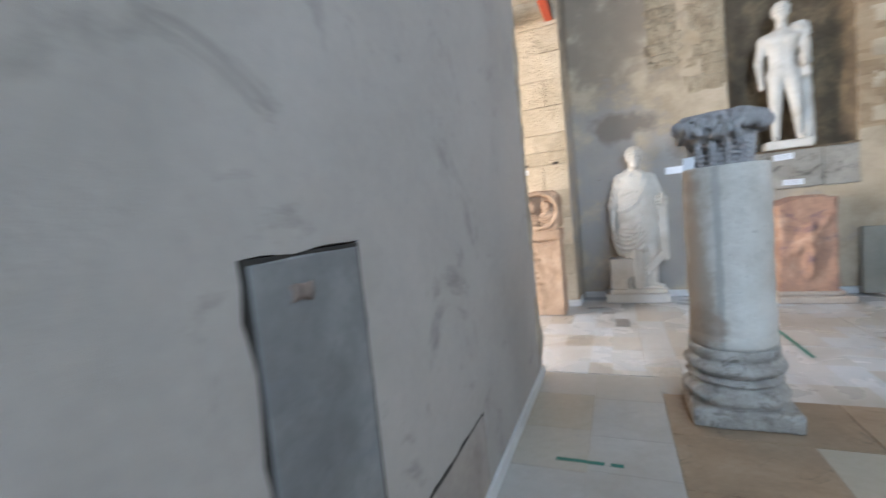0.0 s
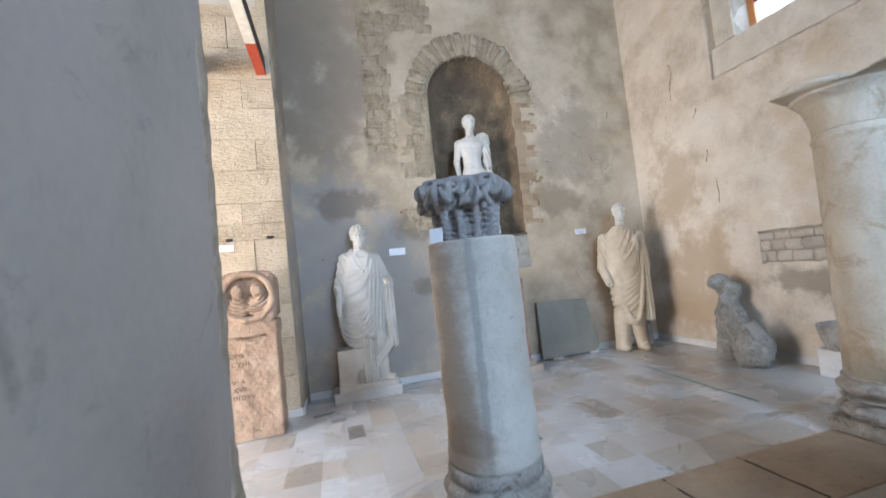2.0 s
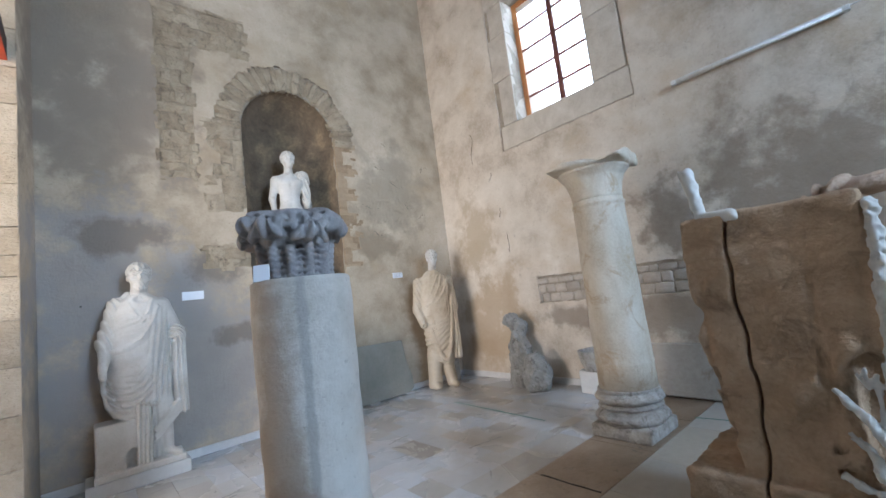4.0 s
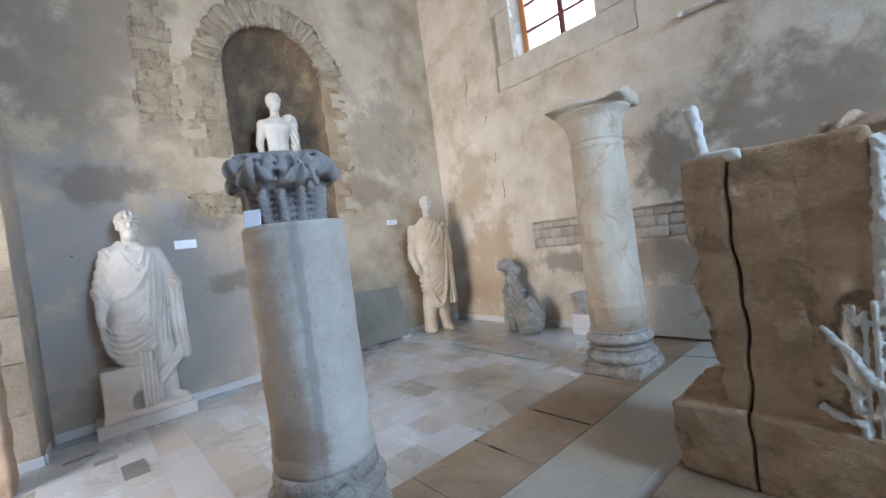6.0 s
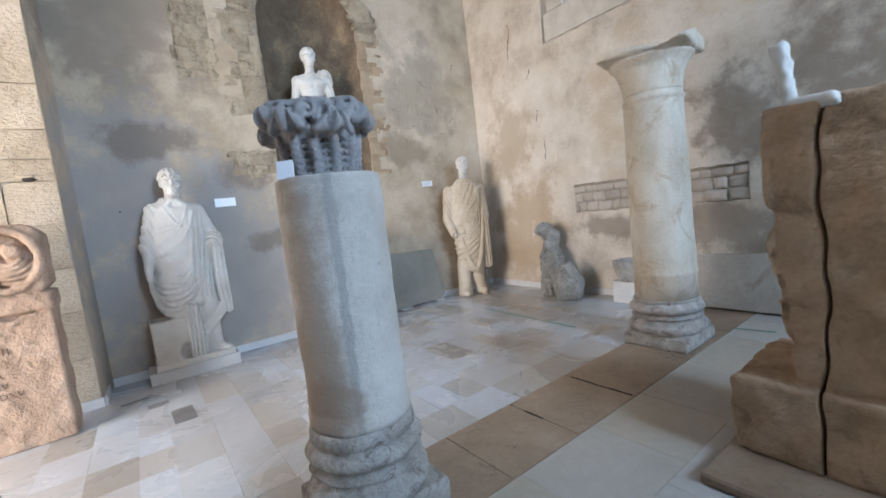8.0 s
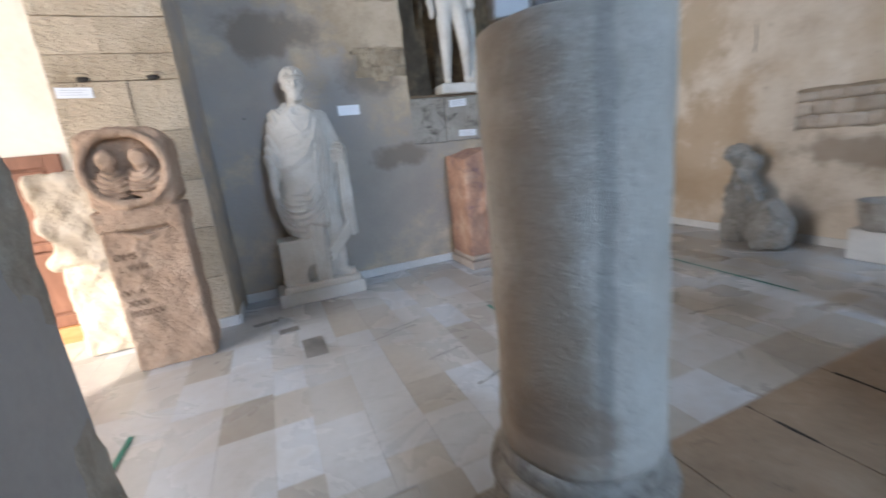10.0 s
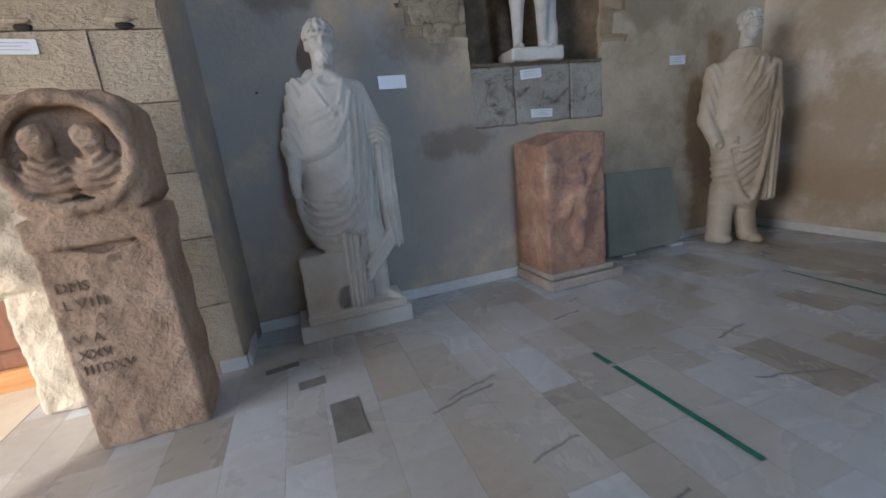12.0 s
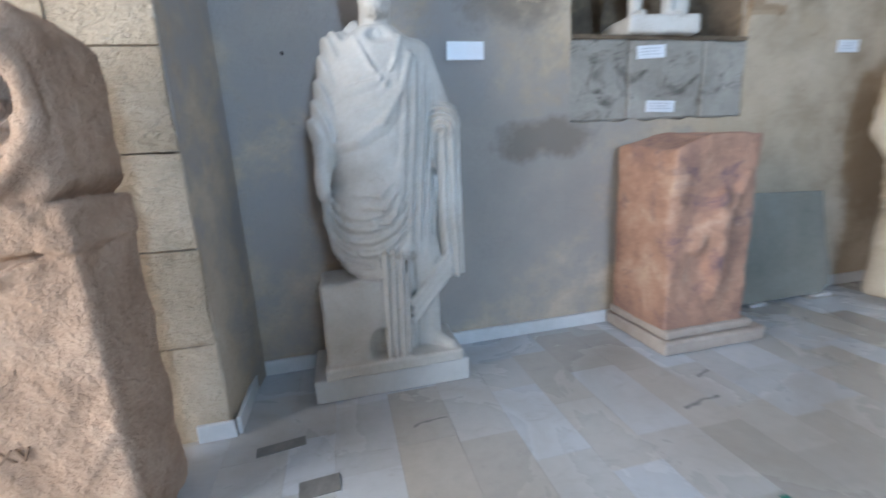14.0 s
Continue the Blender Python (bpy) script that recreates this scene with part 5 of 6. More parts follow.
ob = carve("sculpture_fragment", seated, (-0.32, -0.32, -0.02), (0.32, 0.32, 1.08), 0.012, M_FRAGMENT)
ob.matrix_world = pose(5.42, 5.36, 0, 0, 0, -70)
tagged(ob, "grey headless seated figure fragment, heavily worn", "sculpture", "worn sculpture fragments")
ob = carve("sculpture_fragment", boulder, (-0.28, -0.28, -0.02), (0.28, 0.28, 0.56), 0.011, M_FRAGMENT)
ob.matrix_world = pose(5.24, 4.95, 0, 0, 0, 20)
tagged(ob, "small rounded grey stone fragment beside the seated figure", "sculpture", "worn sculpture fragments")

bm = roughen(box((5.36, 4.02, 0.0), (5.66, 4.42, 0.27), 0.01), 0.006, 6, 1, 3, 0.08)
tagged(link_bm("stone_block", bm, M_PLINTH), "pale square stone block carrying a bowl", "block")
prof = [(0.0, 0.0), (0.15, 0.0), (0.16, 0.03), (0.185, 0.1), (0.2, 0.2), (0.205, 0.24), (0.17, 0.24), (0.15, 0.16), (0.05, 0.08), (0.0, 0.075)]
ob = link_bm("stone_mortar", turned(prof, 40, 0.012), M_BASE, None, True)
ob.matrix_world = pose(5.47, 4.22, 0.272)
tagged(ob, "round grey stone basin on a block", "basin")
bm = roughen(box((-0.05, -0.55, 0.0), (0.05, 0.55, 0.56), 0.015), 0.012, 4, 3, 4, 0.08)
ob = link_bm("leaning_slab", bm, M_GREYSLAB)
ob.matrix_world = pose(5.56, 3.15, 0.016, 0, 6, 0)
tagged(ob, "broad grey stone slab leaning on the stained wall", "slab")


# ---- broken relief block beside the path ----
def relief(X, Y, Z):
    # faces -x; y runs along the face
    d = brick(X, Y, Z, (0.05, -0.42, 0.3), (0.6, 0.26, 1.58), 0.03)
    d = np.maximum(d, (Y - np.interp(Z, (0.3, 0.5, 0.65, 1.0, 1.1, 1.2, 1.3, 1.58), (0.13, 0.165, 0.2, 0.232, 0.215, 0.24, 0.25, 0.235))) * 0.8)
    d = dent(d, ball(X, Y, Z, (0.05, 0.235, 1.1), (0.12, 0.03, 0.05)), 0.02)
    for z in (0.56, 0.68, 0.8):
        d = dent(d, ball(X, Y, Z, (0.05, 0.165 + 0.1 * (z - 0.56), z), (0.04, 0.014, 0.04)), 0.01)
    d = np.minimum(d, brick(X, Y, Z, (0.0, -0.6, 0.0), (0.7, 0.385, 0.37), 0.02))
    for z in (1.36, 1.43):
        d = dent(d, limb(X, Y, Z, (0.04, -0.42, z - 0.02), (0.04, 0.26, z), 0.012, 0.012), 0.02)
    # shallow worn figures on the face
    d = blend(d, limb(X, Y, Z, (0.06, -0.1, 0.75), (0.06, -0.3, 0.95), 0.04, 0.03), 0.05)
    d = blend(d, limb(X, Y, Z, (0.06, -0.12, 0.5), (0.06, -0.34, 0.55), 0.04, 0.03), 0.05)
    d = dent(d, limb(X, Y, Z, (0.03, -0.05, 0.62), (0.03, -0.3, 0.68), 0.03, 0.03), 0.03)
    d = dent(d, limb(X, Y, Z, (0.03, -0.06, 0.88), (0.03, -0.02, 0.95), 0.02, 0.02), 0.02)
    for y, z0, z1 in ((-0.2, 0.45, 1.25), (0.2, 0.9, 1.3), (-0.36, 0.4, 1.3)):
        d = dent(d, limb(X, Y, Z, (0.045, y, z0), (0.045, y - 0.02, z1), 0.012, 0.016), 0.015)
    # hollow behind the pierced carving
    d = dent(d, brick(X, Y, Z, (-0.1, -0.5, 0.4), (0.16, -0.29, 0.93), 0.05), 0.05)
    # crack through the block
    wav = 0.045 + 0.012 * np.sin(Z * 6) + 0.006 * np.sin(Z * 23) - 0.03 * np.clip((Z - 1.2), 0, 1)
    d = d + 0.012 * lumps(X, Y, Z, 12, 2) + 0.007 * lumps(X, Y, Z, 29, 7) + 0.004 * lumps(X, Y, Z, 60, 5)
    crack = np.maximum(np.abs(Y - wav) - 0.0066, X - 0.13)
    return np.maximum(d, -crack)


rb = thing("relief_block", (3.04, 2.0, 0.0), "large cracked brown stone relief block with broken white marble parts", "relief block")
b = carve("body", relief, (-0.04, -0.66, -0.02), (0.76, 0.45, 1.66), 0.0108, M_BLOCK, rb)
b.matrix_local = pose(0, 0, 0.045)


def foot(X, Y, Z):
    # broken shin with a ragged edge, the foot lying along the block's edge
    d = limb(X, Y, Z, (0.1, 0.15, 0.0), (0.08, 0.178, 0.25), 0.024, 0.034)
    d = np.maximum(d, Z - 0.25 - 0.3 * (Y - 0.17) - 0.012 * np.sin(Y * 90)) + 0.006 * lumps(X, Y, Z, 110, 2)
    d = blend(d, limb(X, Y, Z, (0.09, 0.15, 0.0), (0.07, 0.02, -0.01), 0.026, 0.03), 0.015)
    d = blend(d, limb(X, Y, Z, (0.07, 0.03, -0.005), (0.03, -0.005, -0.03), 0.026, 0.014), 0.012)
    d = blend(d, limb(X, Y, Z, (0.1, 0.2, -0.015), (0.06, 0.0, -0.02), 0.016, 0.014), 0.012)
    return d + 0.003 * lumps(X, Y, Z, 60, 1)


k = carve("broken_leg", foot, (-0.02, -0.1, -0.08), (0.3, 0.32, 0.36), 0.009, M_WHITE_STATUE, rb)
k.matrix_local = pose(-0.005, -0.01, 1.618)
tagged(k, "broken white marble foot and shin on the top edge")


def tracery(X, Y, Z):
    """Remains of pierced carving: a rough edge strip, thin stems, slanting rods and small loops."""
    rough = 0.008 * lumps(X, Y, Z, 170, 3) + 0.009 * lumps(X, Y, Z, 85, 1)
    d = limb(X, Y, Z, (0.07, -0.44, 1.56), (0.07, -0.43, 1.2), 0.02, 0.03)
    d = blend(d, limb(X, Y, Z, (0.07, -0.43, 1.2), (0.07, -0.41, 0.95), 0.03, 0.022), 0.02)
    d = blend(d, limb(X, Y, Z, (0.07, -0.41, 0.95), (0.09, -0.46, 0.3), 0.022, 0.03), 0.02) + rough
    for y0, z0, y1, z1, r in ((-0.355, 0.9, -0.335, 0.34, 0.009), (-0.385, 0.94, -0.375, 0.3, 0.011), (-0.325, 0.93, -0.322, 0.86, 0.007), (-0.30, 0.9, -0.325, 0.85, 0.007),
                              (-0.355, 0.9, -0.325, 0.85, 0.008), (-0.34, 0.86, -0.41, 0.86, 0.008)):
        d = blend(d, limb(X, Y, Z, (0.04, y0, z0), (0.04, y1, z1), r, r) + 0.3 * rough, 0.006)
    for y0, z0, y1, z1, r in ((-0.235, 0.83, -0.30, 0.74, 0.017), (-0.30, 0.74, -0.365, 0.625, 0.021), (-0.25, 0.665, -0.295, 0.62, 0.015), (-0.295, 0.62, -0.315, 0.52, 0.018),
                              (-0.21, 0.5, -0.25, 0.475, 0.016), (-0.25, 0.475, -0.32, 0.455, 0.014), (-0.32, 0.46, -0.325, 0.41, 0.011), (-0.365, 0.625, -0.43, 0.58, 0.018)):
        d = blend(d, limb(X, Y, Z, (0.035, y0, z0), (0.03, y1, z1), r * 0.8, r) + rough, 0.008)
    for n in range(5):
        z = 0.5 + 0.1 * n
        d = blend(d, np.hypot(np.hypot(Y + 0.42, Z - z) - 0.03, X - 0.05) - 0.01 + 0.4 * rough, 0.006)
    return d


k = carve("openwork_carving", tracery, (-0.06, -0.56, 0.22), (0.2, -0.16, 1.66), 0.0068, M_WHITE_STATUE, rb)
k.matrix_local = pose(-0.01, 0.0, 0.0)
tagged(k, "white marble openwork carving along the broken edge")


def shell(X, Y, Z):
    d = ball(X, Y, Z, (0, 0, 0.01), (0.19, 0.16, 0.075))
    return np.maximum(d + 0.012 * folds(np.arctan2(Z + 0.05, Y - 0.12) * 11), -Z)


k = carve("draped_fragment", shell, (-0.24, -0.24, -0.02), (0.24, 0.24, 0.16), 0.01, M_STELE, rb)
k.matrix_local = pose(0.28, -0.4, 1.612)
tagged(k, "fluted pinkish marble fragment on top")
bm = roughen(box((2.74, 1.3, 0.002), (3.85, 2.42, 0.05), 0.01), 0.006, 5, 3, 3, 0.12)
tagged(link_bm("stone_footing", bm, M_STRIP), "dark low stone footing under the relief block", "footing")

# ---- fittings ----
lamp = thing("tube_lamp", (EX - 0.03, 2.22, 3.335), "long unlit fluorescent tube lamp on the plaster wall", "lamp")
part("casing", box((-0.008, -0.69, -0.02), (0.026, 0.69, 0.03), 0.006), M_LAMP, lamp)
bm = bmesh.new()
bmesh.ops.create_cone(bm, cap_ends=True, segments=16, radius1=0.016, radius2=0.016, depth=1.3, matrix=pose(-0.03, 0, -0.012, 90, 0, 0))
part("tube", bm, M_TUBE, lamp, "white glass tube", True)
for y in (-0.675, 0.675):
    part("end_cap", box((-0.05, y - 0.022, -0.034), (-0.006, y + 0.022, 0.014), 0.004), M_LAMP, lamp)
cu = box((0.014, 0.69, 0.0), (0.024, 0.72, 0.008))
part("cable_clip", cu, M_LAMP, lamp)
bm = bmesh.new()
bmesh.ops.create_cone(bm, cap_ends=True, segments=8, radius1=0.006, radius2=0.006, depth=1.3, matrix=pose(EX - 0.008, 0.88, 3.36, 90, 0, 0))
tagged(link_bm("lamp_cable", bm, M_LAMP), "thin grey cable clipped along the wall", "cable")

for x, lab in ((0.31, "dark tie beam with white soffit and red end"), (-0.31, "dark tie beam with white soffit and red end")):
    bt = thing("tie_beam", (x, 0, 3.88), lab, "beam", "tie beams in the arch")
    part("beam", box((-0.05, 3.91, 0.02), (0.05, 6.322, 0.2), 0.006), M_BEAM, bt)
    # white board puts light bounced off the floor into the underside's colour
    part("soffit_board", box((-0.048, 3.92, 0.0), (0.05, 5.68, 0.02), 0.002), M_LIT_SOFFIT, bt, "white board for the underside lit from the floor")
    part("red_end", box((-0.052, 5.682, -0.002), (0.052, 6.324, 0.02), 0.002), M_REDPAINT, bt, "red painted end")

# panelled door in the bay
DY = NY + 0.03
door = structure("door_1", box((-2.62, DY - 0.012, 0.14), (-0.62, DY - 0.002, 1.56)), M_WOOD_DOOR, "brown panelled wooden double door with an orange threshold")
for a, b in ((-2.62, -2.52), (-2.15, -2.09), (-1.68, -1.56), (-1.15, -1.09), (-0.72, -0.62)):
    part("stile", box((a, DY - 0.04, 0.14), (b, DY - 0.012, 1.56), 0.005), M_WOOD_DOOR, door)
for a, b in ((-2.52, -2.15), (-2.09, -1.68), (-1.56, -1.15), (-1.09, -0.72)):
    for z0, z1 in ((0.14, 0.24), (0.8, 0.86), (1.46, 1.56)):
        part("rail", box((a, DY - 0.036, z0), (b, DY - 0.012, z1), 0.004), M_WOOD_DOOR, door)
    for z0, z1 in ((0.26, 0.78), (0.88, 1.44)):
        part("panel", box((a + 0.02, DY - 0.026, z0), (b - 0.02, DY - 0.013, z1), 0.006), M_WOOD_DOOR, door)
part("threshold", box((-2.6, DY - 0.09, 0.0), (-0.6, DY - 0.002, 0.135), 0.006), M_WOOD_ORANGE, door, "light orange wooden threshold")

# putlog holes in the pier and cracks in the plaster
def blotch(name, centre, radii, material, parent):
    bm = bmesh.new()
    bmesh.ops.create_icosphere(bm, subdivisions=3, radius=1.0)
    for v in bm.verts:
        v.co *= 1 + 0.35 * noise.noise(v.co * 2.2 + Vector(centre))
        v.co = Vector([c + r * p for c, r, p in zip(centre, radii, v.co)])
    return part(name, bm, material, parent, "", True)


for x in (-0.17, 0.25):
    blotch("putlog_hole", (x, 6.329, 2.005), (0.04, 0.009, 0.018), M_DARK, pier)
    blotch("hole_lip", (x - 0.02, 6.328, 2.035), (0.06, 0.012, 0.014), M_ASHLAR, pier)


bm = bmesh.new()
bmesh.ops.create_cone(bm, cap_ends=True, segments=10, radius1=0.006, radius2=0.008, depth=0.03, matrix=pose(0.785, NY - 0.012, 1.72, 90, 0, 0))
tagged(link_bm("nail", bm, M_DARK), "small dark nail in the plaster", "nail")


def crack(points, place, width, parent, name="crack", material=M_DARK):
    """A ragged dark crack along points on a wall."""
    bm = bmesh.new()
    rows = []
    for (u0, v0), (u1, v1) in zip(points, points[1:]):
        for k in range(6):
            t = k / 6
            u, v = u0 + (u1 - u0) * t, v0 + (v1 - v0) * t
            j = noise.noise(Vector((u * 14, v * 14, 2))) * 0.02
            w = width * (0.45 + abs(noise.noise(Vector((u * 23, v * 23, 8)))) * 1.6)
            rows.append((u + j, v + j * 0.5, w))
    pairs = [(bm.verts.new(place(u - w / 2, v)), bm.verts.new(place(u + w / 2, v))) for u, v, w in rows]
    for a, b in zip(pairs, pairs[1:]):
        bm.faces.new((a[0], a[1], b[1], b[0]))
    part(name, bm, material, parent)


on_east = lambda u, v: (EX - 0.0095, u, v)
on_north = lambda u, v: (u, NY - 0.0095, v)
for pts in ([(6.02, 3.45), (6.0, 3.62), (5.95, 3.8), (5.97, 3.95)], [(5.7, 3.05), (5.62, 3.2)], [(5.5, 1.9), (5.47, 2.05), (5.5, 2.2)], [(5.6, 2.45), (5.55, 2.62)]):
    crack(pts, on_east, 0.012, wall_east)
for pts in ([(4.05, 2.9), (4.2, 2.84), (4.4, 2.86)], [(4.6, 3.3), (4.75, 3.22), (4.95, 3.24)], [(4.3, 3.55), (4.42, 3.48), (4.52, 3.5)], [(5.1, 2.7), (5.2, 2.78), (5.35, 2.75)], [(4.2, 2.5), (4.28, 2.42), (4.4, 2.44)], [(4.85, 2.95), (4.9, 2.86), (5.05, 2.88)], [(4.5, 3.95), (4.6, 3.88), (4.75, 3.9)], [(5.25, 3.5), (5.3, 3.62), (5.45, 3.6)]):
    crack(pts, on_north, 0.011, wall_north)

# dark natural veins in the floor
for n, (x, y, a, ln) in enumerate(((1.55, 5.35, 12, 0.2), (1.62, 5.42, 14, 0.17), (1.3, 6.15, 8, 0.09), (2.55, 5.9, 5, 0.12), (3.2, 5.2, 10, 0.16), (3.05, 4.75, -18, 0.22), (1.75, 4.85, 10, 0.14), (3.6, 4.35, -10, 0.2), (4.1, 4.7, 15, 0.12), (2.75, 6.1, 20, 0.06), (1.9, 4.45, 14, 0.16))):
    c, s = math.cos(radians(a)) * ln, math.sin(radians(a)) * ln
    crack([(y - s, x - c), (y + 0.01, x), (y + s, x + c)], lambda u, v: (v, u, 0.0013), 0.019, floor, "dark_vein", M_VEIN)

# tape on the floor
def tape(pts, w=0.03):
    for (x0, y0), (x1, y1) in zip(pts, pts[1:]):
        a = math.atan2(y1 - y0, x1 - x0)
        ln = math.hypot(x1 - x0, y1 - y0)
        ob = link_bm("floor_tape", roughen(box((-ln / 2, -w / 2, 0), (ln / 2, w / 2, 0.0012)), 0.003, 14, x0, 3, 0.06), M_TAPE)
        for v in ob.data.vertices:
            v.co.z = max(0.0, min(0.0012, v.co.z))
        ob.matrix_world = pose((x0 + x1) / 2, (y0 + y1) / 2, 0.0034, 0, 0, math.degrees(a))
        tagged(ob, "strip of worn green tape on the floor tiles", "tape", "floor tape")


tape([(2.349, 5.384), (2.352, 5.25)])
tape([(2.352, 5.22), (2.365, 4.46)])
tape([(0.575, 2.64), (0.83, 2.64)])
tape([(0.86, 2.64), (0.925, 2.64)])
tape([(-0.05, 4.66), (-0.03, 4.95)])
tape([(4.40, 5.69), (4.32, 4.215)], 0.022)
tape([(5.0, 3.05), (5.05, 2.75)], 0.02)


# ---- pieces of walls and floors ----
def unit_block(name, material, seed=0.0, amp=0.05, cuts=2):
    bm = bmesh.new()
    bmesh.ops.create_cube(bm, size=1.0)
    if cuts:
        bmesh.ops.subdivide_edges(bm, edges=bm.edges[:], cuts=cuts, use_grid_fill=True)
    for v in bm.verts:
        p = v.co * 2.3 + Vector((seed, seed * 2, seed * 3))
        if amp > 0.1:
            v.co = v.co.lerp(v.co.normalized() * 0.62, 0.22)
        v.co += amp * Vector((noise.noise(p), noise.noise(p + Vector((9, 0, 0))), noise.noise(p + Vector((0, 9, 0)))))
    me = bpy.data.meshes.new(name)
    bm.to_mesh(me)
    bm.free()
    me.materials.append(material)
    if amp > 0.1:
        me.polygons.foreach_set("use_smooth", [True] * len(me.polygons))
    return me


def lay(name, me, parent, centre, size, rz=0.0, ry=0.0):
    ob = new(name, me)
    ob.parent = parent
    ob.matrix_basis = pose(*centre, 0, ry, rz) @ Matrix.Diagonal((*size, 1))
    return ob


rnd = random.Random(5)
rubble = [unit_block("stone", M_RUBBLE, seed=k * 3.1, amp=0.17) for k in range(6)]
ashlar = [unit_block("block", M_ASHLAR, seed=k * 2.7, amp=0.016) for k in range(4)]
bandst = [unit_block("stone", M_BAND, seed=k * 1.9, amp=0.16) for k in range(6)]
thin = [unit_block("brick", M_BRICK, seed=k * 1.3, amp=0.08) for k in range(4)]


def rubble_field(x0, x1, z0, z1, meshes, name, parent, put, course=(0.1, 0.2), length=(0.12, 0.34), inside=None, proud=0.014, gap=-0.014):
    z = z0
    while z < z1 - 0.03:
        h = min(rnd.uniform(*course), z1 - z)
        x = x0 + rnd.uniform(-0.08, 0)
        while x < x1 - 0.02:
            w = rnd.uniform(*length)
            a, b = max(x, x0), min(x + w, x1)
            if b - a > 0.03 and (inside is None or inside((a + b) / 2, z + h / 2)):
                put(name, rnd.choice(meshes), parent, (a + b) / 2, z + h / 2, b - a - gap, h - gap, rnd.uniform(-0.006, proud), rnd.uniform(-5, 5))
            x += w
        z += h


def put_north(name, me, parent, x, z, w, h, out, turn):
    lay(name, me, parent, (x, NY + 0.05 - out, z), (w, 0.08, h), 0, turn)


def put_east(name, me, parent, y, z, w, h, out, turn):
    lay(name, me, parent, (EX + 0.05 - out, y, z), (0.08, w, h))


rubble_field(1.47, 1.9, 3.08, 4.85, rubble, "stone", wall_north, put_north, (0.08, 0.16), (0.08, 0.2))
rubble_field(1.47, 2.56, 4.8, 5.34, rubble, "stone", wall_north, put_north, (0.1, 0.18), (0.12, 0.3))
rubble_field(1.93, NX - NR - 0.01, 2.72, 3.9, rubble, "stone", wall_north, put_north, (0.12, 0.24), (0.14, 0.3))
rubble_field(1.85, NX - NR - 0.01, 2.0, 2.32, rubble, "stone", wall_north, put_north, (0.12, 0.18), (0.15, 0.35))
rubble_field(NX + NR + 0.01, NX + 0.98, 1.93, 3.9, thin, "brick", wall_north, put_north, (0.06, 0.1), (0.14, 0.3))
# ring of stones round the niche's head
A = 0.0
while A < math.pi - 0.02:
    st = rnd.uniform(0.07, 0.13)
    a = A + st / 2
    r = 0.8 + rnd.uniform(-0.01, 0.02)
    ob = lay("voussoir", rnd.choice(rubble), wall_north, (NX - r * math.cos(a), NY + 0.045 - rnd.uniform(0.0, 0.02), NS + r * math.sin(a)), (0.31 + rnd.uniform(-0.04, 0.03), 0.09, st * 0.8 + 0.008), 0, 180 / math.pi * a)
    A += st
# broad blocks under the niche
for x0, x1 in ((2.385, 2.784), (2.788, 3.334), (3.338, 3.675)):
    ob = part("block", roughen(box((x0, NY - 0.002, NB - 0.49), (x1, NY + 0.05, NB - 0.022), 0.012), 0.01, 5, x0, 2, 0.15), M_BLOCKING, wall_north, "rough grey block under the niche")
# masonry band in the east wall
rubble_field(3.07, 5.09, 1.105, 1.47, bandst, "stone", wall_east, put_east, (0.085, 0.125), (0.1, 0.24), None, 0.008, 0.012)

# ashlar pier
z = 0.0
k = 0
for h in (0.45, 0.42, 0.38, 0.38, 0.36, 0.18, 0.24, 0.37, 0.35, 0.36, 0.34, 0.36, 0.38, 0.36):
    split = (-0.37, 0.414) if k % 2 else (-0.37, -0.02 + 0.1 * (k % 3), 0.414)
    for a, b in zip(split, split[1:]):
        lay("block", ashlar[k % 4], pier, ((a + b) / 2, 6.53 + rnd.uniform(-0.004, 0.004), z + h / 2), (b - a - 0.006, 0.40, h - 0.007))
    z += h
    k += 1
lay("block", ashlar[0], pier, (0.022, 6.53, (z + H) / 2), (0.78, 0.4, H - z))

# stone panels set into the near wall
M_PANEL = stone("grey_panel_marble", (0.12, 0.125, 0.13), (0.19, 0.195, 0.20), (0.28, 0.285, 0.29), 3.2, 24, 0.6, 0.3, 0.006, (0.18, 0.19, 0.21), spot_scale=4.0, spot_at=0.58)
M_PANEL_TWO = stone("brown_panel_stone", (0.22, 0.19, 0.17), (0.33, 0.29, 0.26), (0.42, 0.38, 0.34), 3.2, 24, 0.8, 0.4, 0.008)
p1 = part("stone_panel", roughen(box((WX - 0.06, 0.945, 0.15), (WX + 0.006, 1.318, 1.375), 0.006), 0.004, 6, 2, 2, 0.2), M_PANEL, wall_west_near, "grey veined marble panel with a rusty mark")
part("rust_mark", roughen(box((WX + 0.004, 1.045, 1.275), (WX + 0.0085, 1.115, 1.315), 0.002), 0.014, 22, 4, 4, 0.006), plain("rust", (0.20, 0.155, 0.13), 0.9, 0.0, 0.35), p1)
# thin dark frames paint the shade in the gap round each panel
for y0, y1, z0, z1 in ((0.936, 1.327, 0.14, 1.384), (1.327, 2.224, 0.06, 0.454)):
    part("recess_shade", roughen(box((WX - 0.06, y0, z0), (WX + 0.0015, y1, z1)), 0.003, 9, y0, 3, 0.08), M_DARK, wall_west_near)
part("stone_panel", roughen(box((WX - 0.06, 1.335, 0.07), (WX + 0.005, 2.215, 0.445), 0.006), 0.004, 6, 3, 2, 0.2), M_PANEL_TWO, wall_west_near, "brown inset stone panel low on the wall")

# floor: marble tiles north of the columns, larger slabs south of them
flat = unit_block("tile", M_TILE, amp=0.0, cuts=0)
slabm = unit_block("slab", M_SLABFLOOR, amp=0.0, cuts=0)
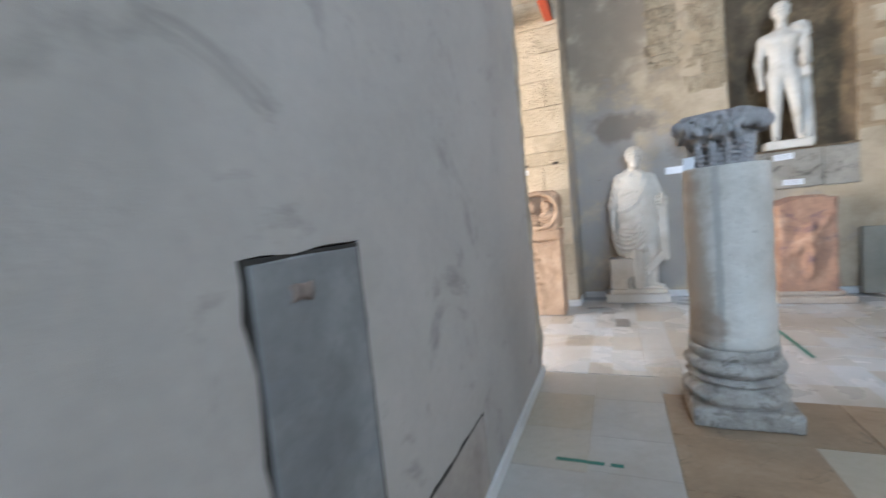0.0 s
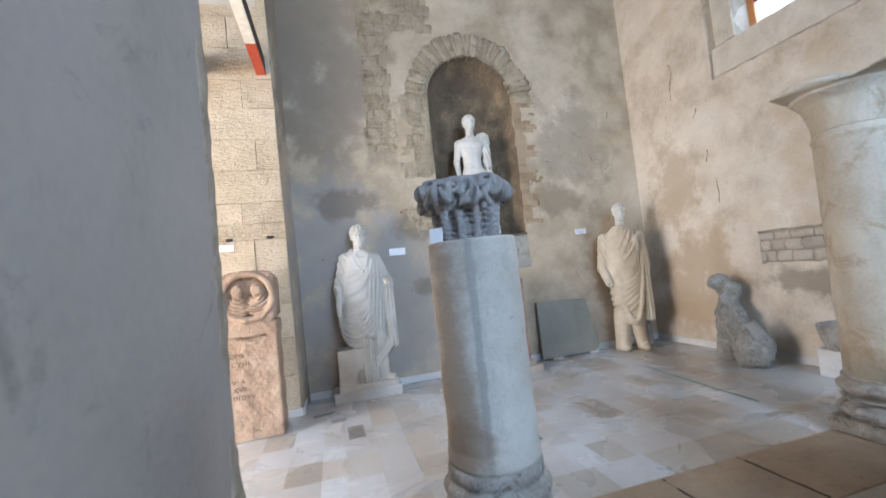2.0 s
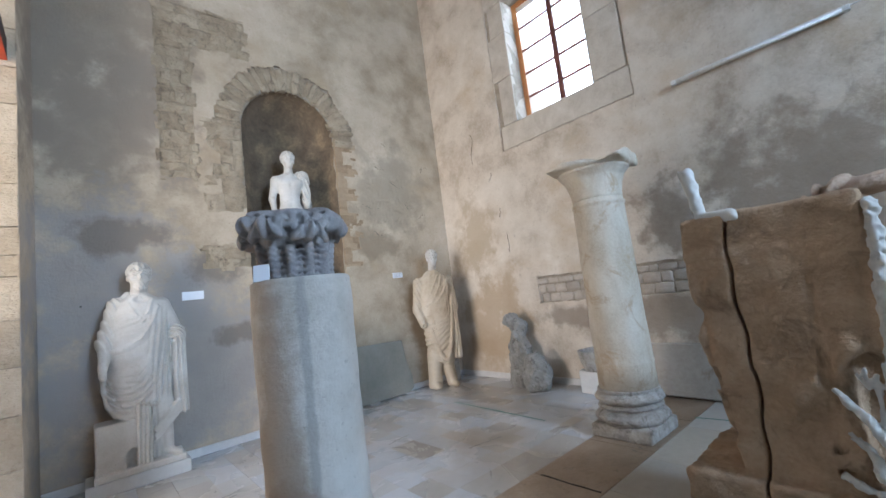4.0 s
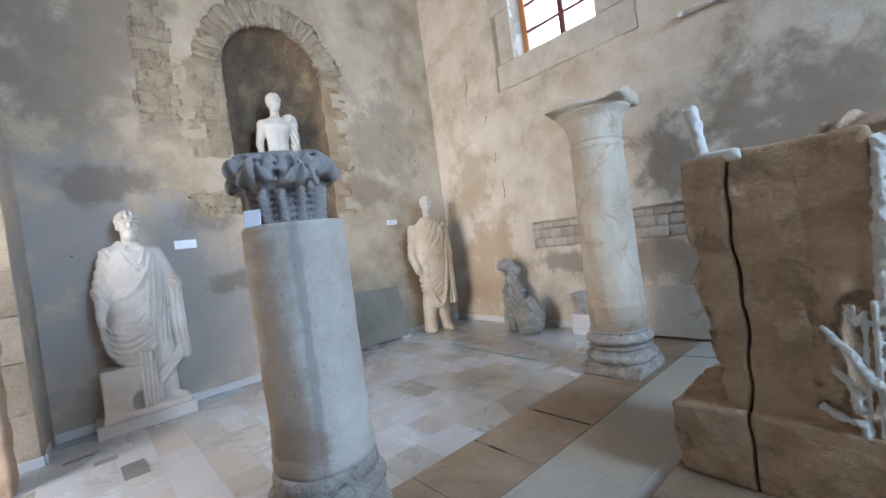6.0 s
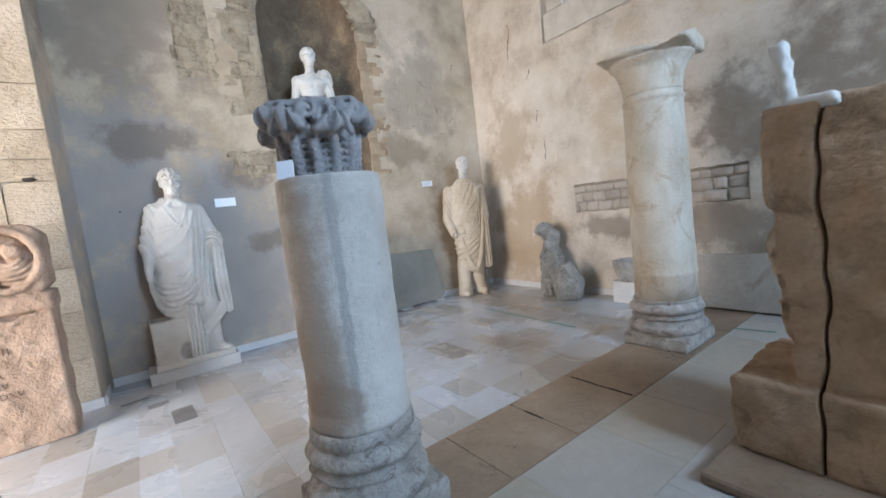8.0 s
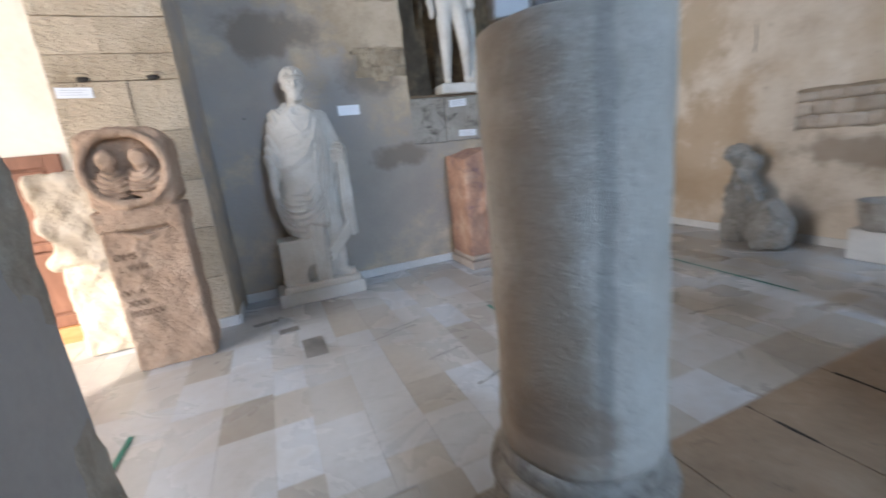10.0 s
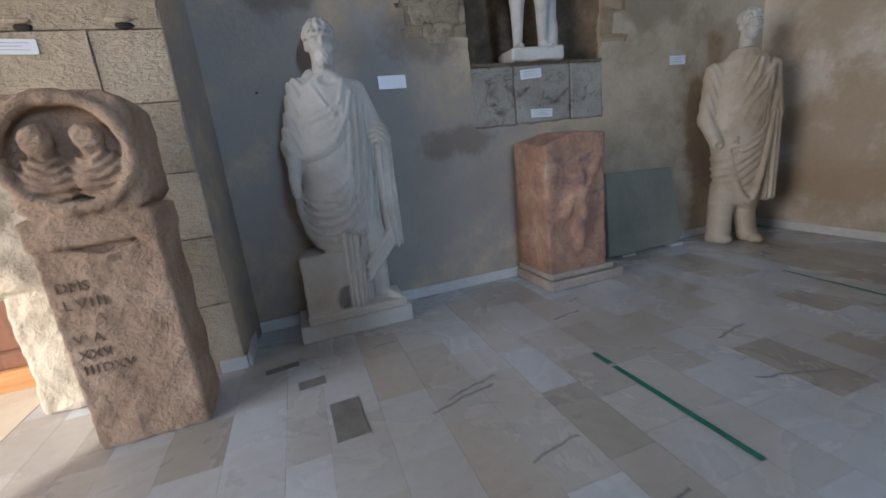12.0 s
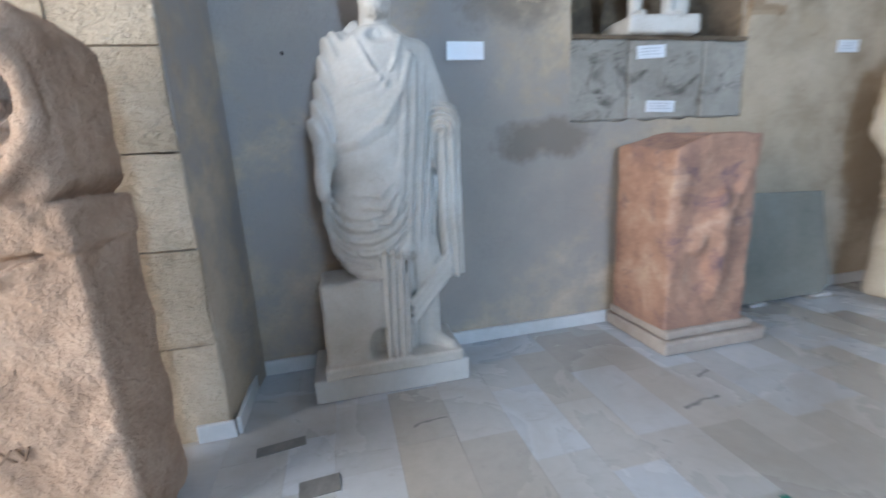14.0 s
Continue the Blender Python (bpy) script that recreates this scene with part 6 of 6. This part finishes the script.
stripm = unit_block("paving_stone", M_STRIP, amp=0.0, cuts=0)
darkm = unit_block("tile", M_VEIN, amp=0.0, cuts=0)


def tile_rows(x0, x1, y0, y1, widths, lengths, along_y, gap, emit):
    u0, u1, v0, v1 = (x0, x1, y0, y1) if along_y else (y0, y1, x0, x1)
    u = u0
    while u < u1 - 0.01:
        w = rnd.uniform(*widths)
        if u1 - u - w < widths[0] * 0.6:
            w = u1 - u
        v = v0 - rnd.uniform(0, lengths[0])
        while v < v1:
            ln = rnd.uniform(*lengths)
            a, b = max(v, v0), min(v + ln, v1)
            if b - a > 0.03:
                cu, cv = u + w / 2, (a + b) / 2
                c, s = ((cu, cv), (w, b - a)) if along_y else ((cv, cu), (b - a, w))
                emit(c[0], c[1], s[0] - gap, s[1] - gap)
            v += ln
        u += w


def emit_tile(x, y, w, d):
    lay("tile", flat, floor, (x, y, -0.006 + rnd.uniform(-0.0004, 0.0004)), (w, d, 0.012))


def emit_slab(x, y, w, d):
    lay("slab", slabm, floor, (x, y, -0.006 + rnd.uniform(-0.0005, 0.0005)), (w, d, 0.012))


tile_rows(-0.75, 5.69, 3.91, 6.87, (0.18, 0.27), (0.28, 0.55), True, 0.001, emit_tile)
tile_rows(1.2, 5.69, 3.6, 3.91, (0.31, 0.31), (0.3, 0.55), False, 0.001, emit_tile)
tile_rows(0.31, 1.2, 0.2, 3.9, (0.42, 0.5), (0.35, 0.6), True, 0.002, emit_slab)
tile_rows(1.2, 5.69, 0.2, 2.0, (0.42, 0.55), (0.5, 0.75), False, 0.002, emit_slab)
tile_rows(1.88, 5.69, 2.0, 3.04, (0.48, 0.55), (0.5, 0.8), False, 0.002, emit_slab)
for x0, x1, y0, y1 in ((1.2, 1.88, 2.0, 2.52), (1.2, 1.88, 2.52, 3.04), (1.2, 2.18, 3.04, 3.6), (2.18, 2.72, 3.04, 3.6), (2.72, 3.32, 3.04, 3.6), (3.32, 4.1, 3.04, 3.6), (4.1, 4.9, 3.04, 3.6), (4.9, 5.69, 3.04, 3.6)):
    lay("paving_stone", stripm, floor, ((x0 + x1) / 2, (y0 + y1) / 2, -0.004), (x1 - x0 - 0.006, y1 - y0 - 0.006, 0.014))
for x, y0, y1 in ((2.72, 3.2, 3.58), (3.32, 3.06, 3.54)):
    part("open_joint", roughen(box((x - 0.008, y0, 0.001), (x + 0.008, y1, 0.0042)), 0.006, 9, x, 3, 0.05), M_DARK, floor)
for x, y, w, d, a in ((0.81, 5.9, 0.15, 0.09, 4), (0.965, 5.47, 0.15, 0.32, 2), (0.64, 6.18, 0.2, 0.06, 8)):
    lay("tile", darkm, floor, (x, y, -0.0035), (w, d, 0.014), a)
rest = bmesh.new()


def emit_rest(x, y, w, d):
    add_box(rest, (x - w / 2, y - d / 2, -0.012), (x + w / 2, y + d / 2, 0.0))


tile_rows(-4.95, -0.755, 3.91, 6.85, (0.28, 0.36), (0.28, 0.45), True, 0.002, emit_rest)
tile_rows(-4.95, -0.38, -2.95, 3.9, (0.5, 0.6), (0.6, 0.9), False, 0.004, emit_rest)
tile_rows(0.32, 5.68, -2.98, 0.195, (0.5, 0.6), (0.6, 0.9), False, 0.004, emit_rest)
tagged(part("tiles", rest, M_BAY, floor), kind="stuff")
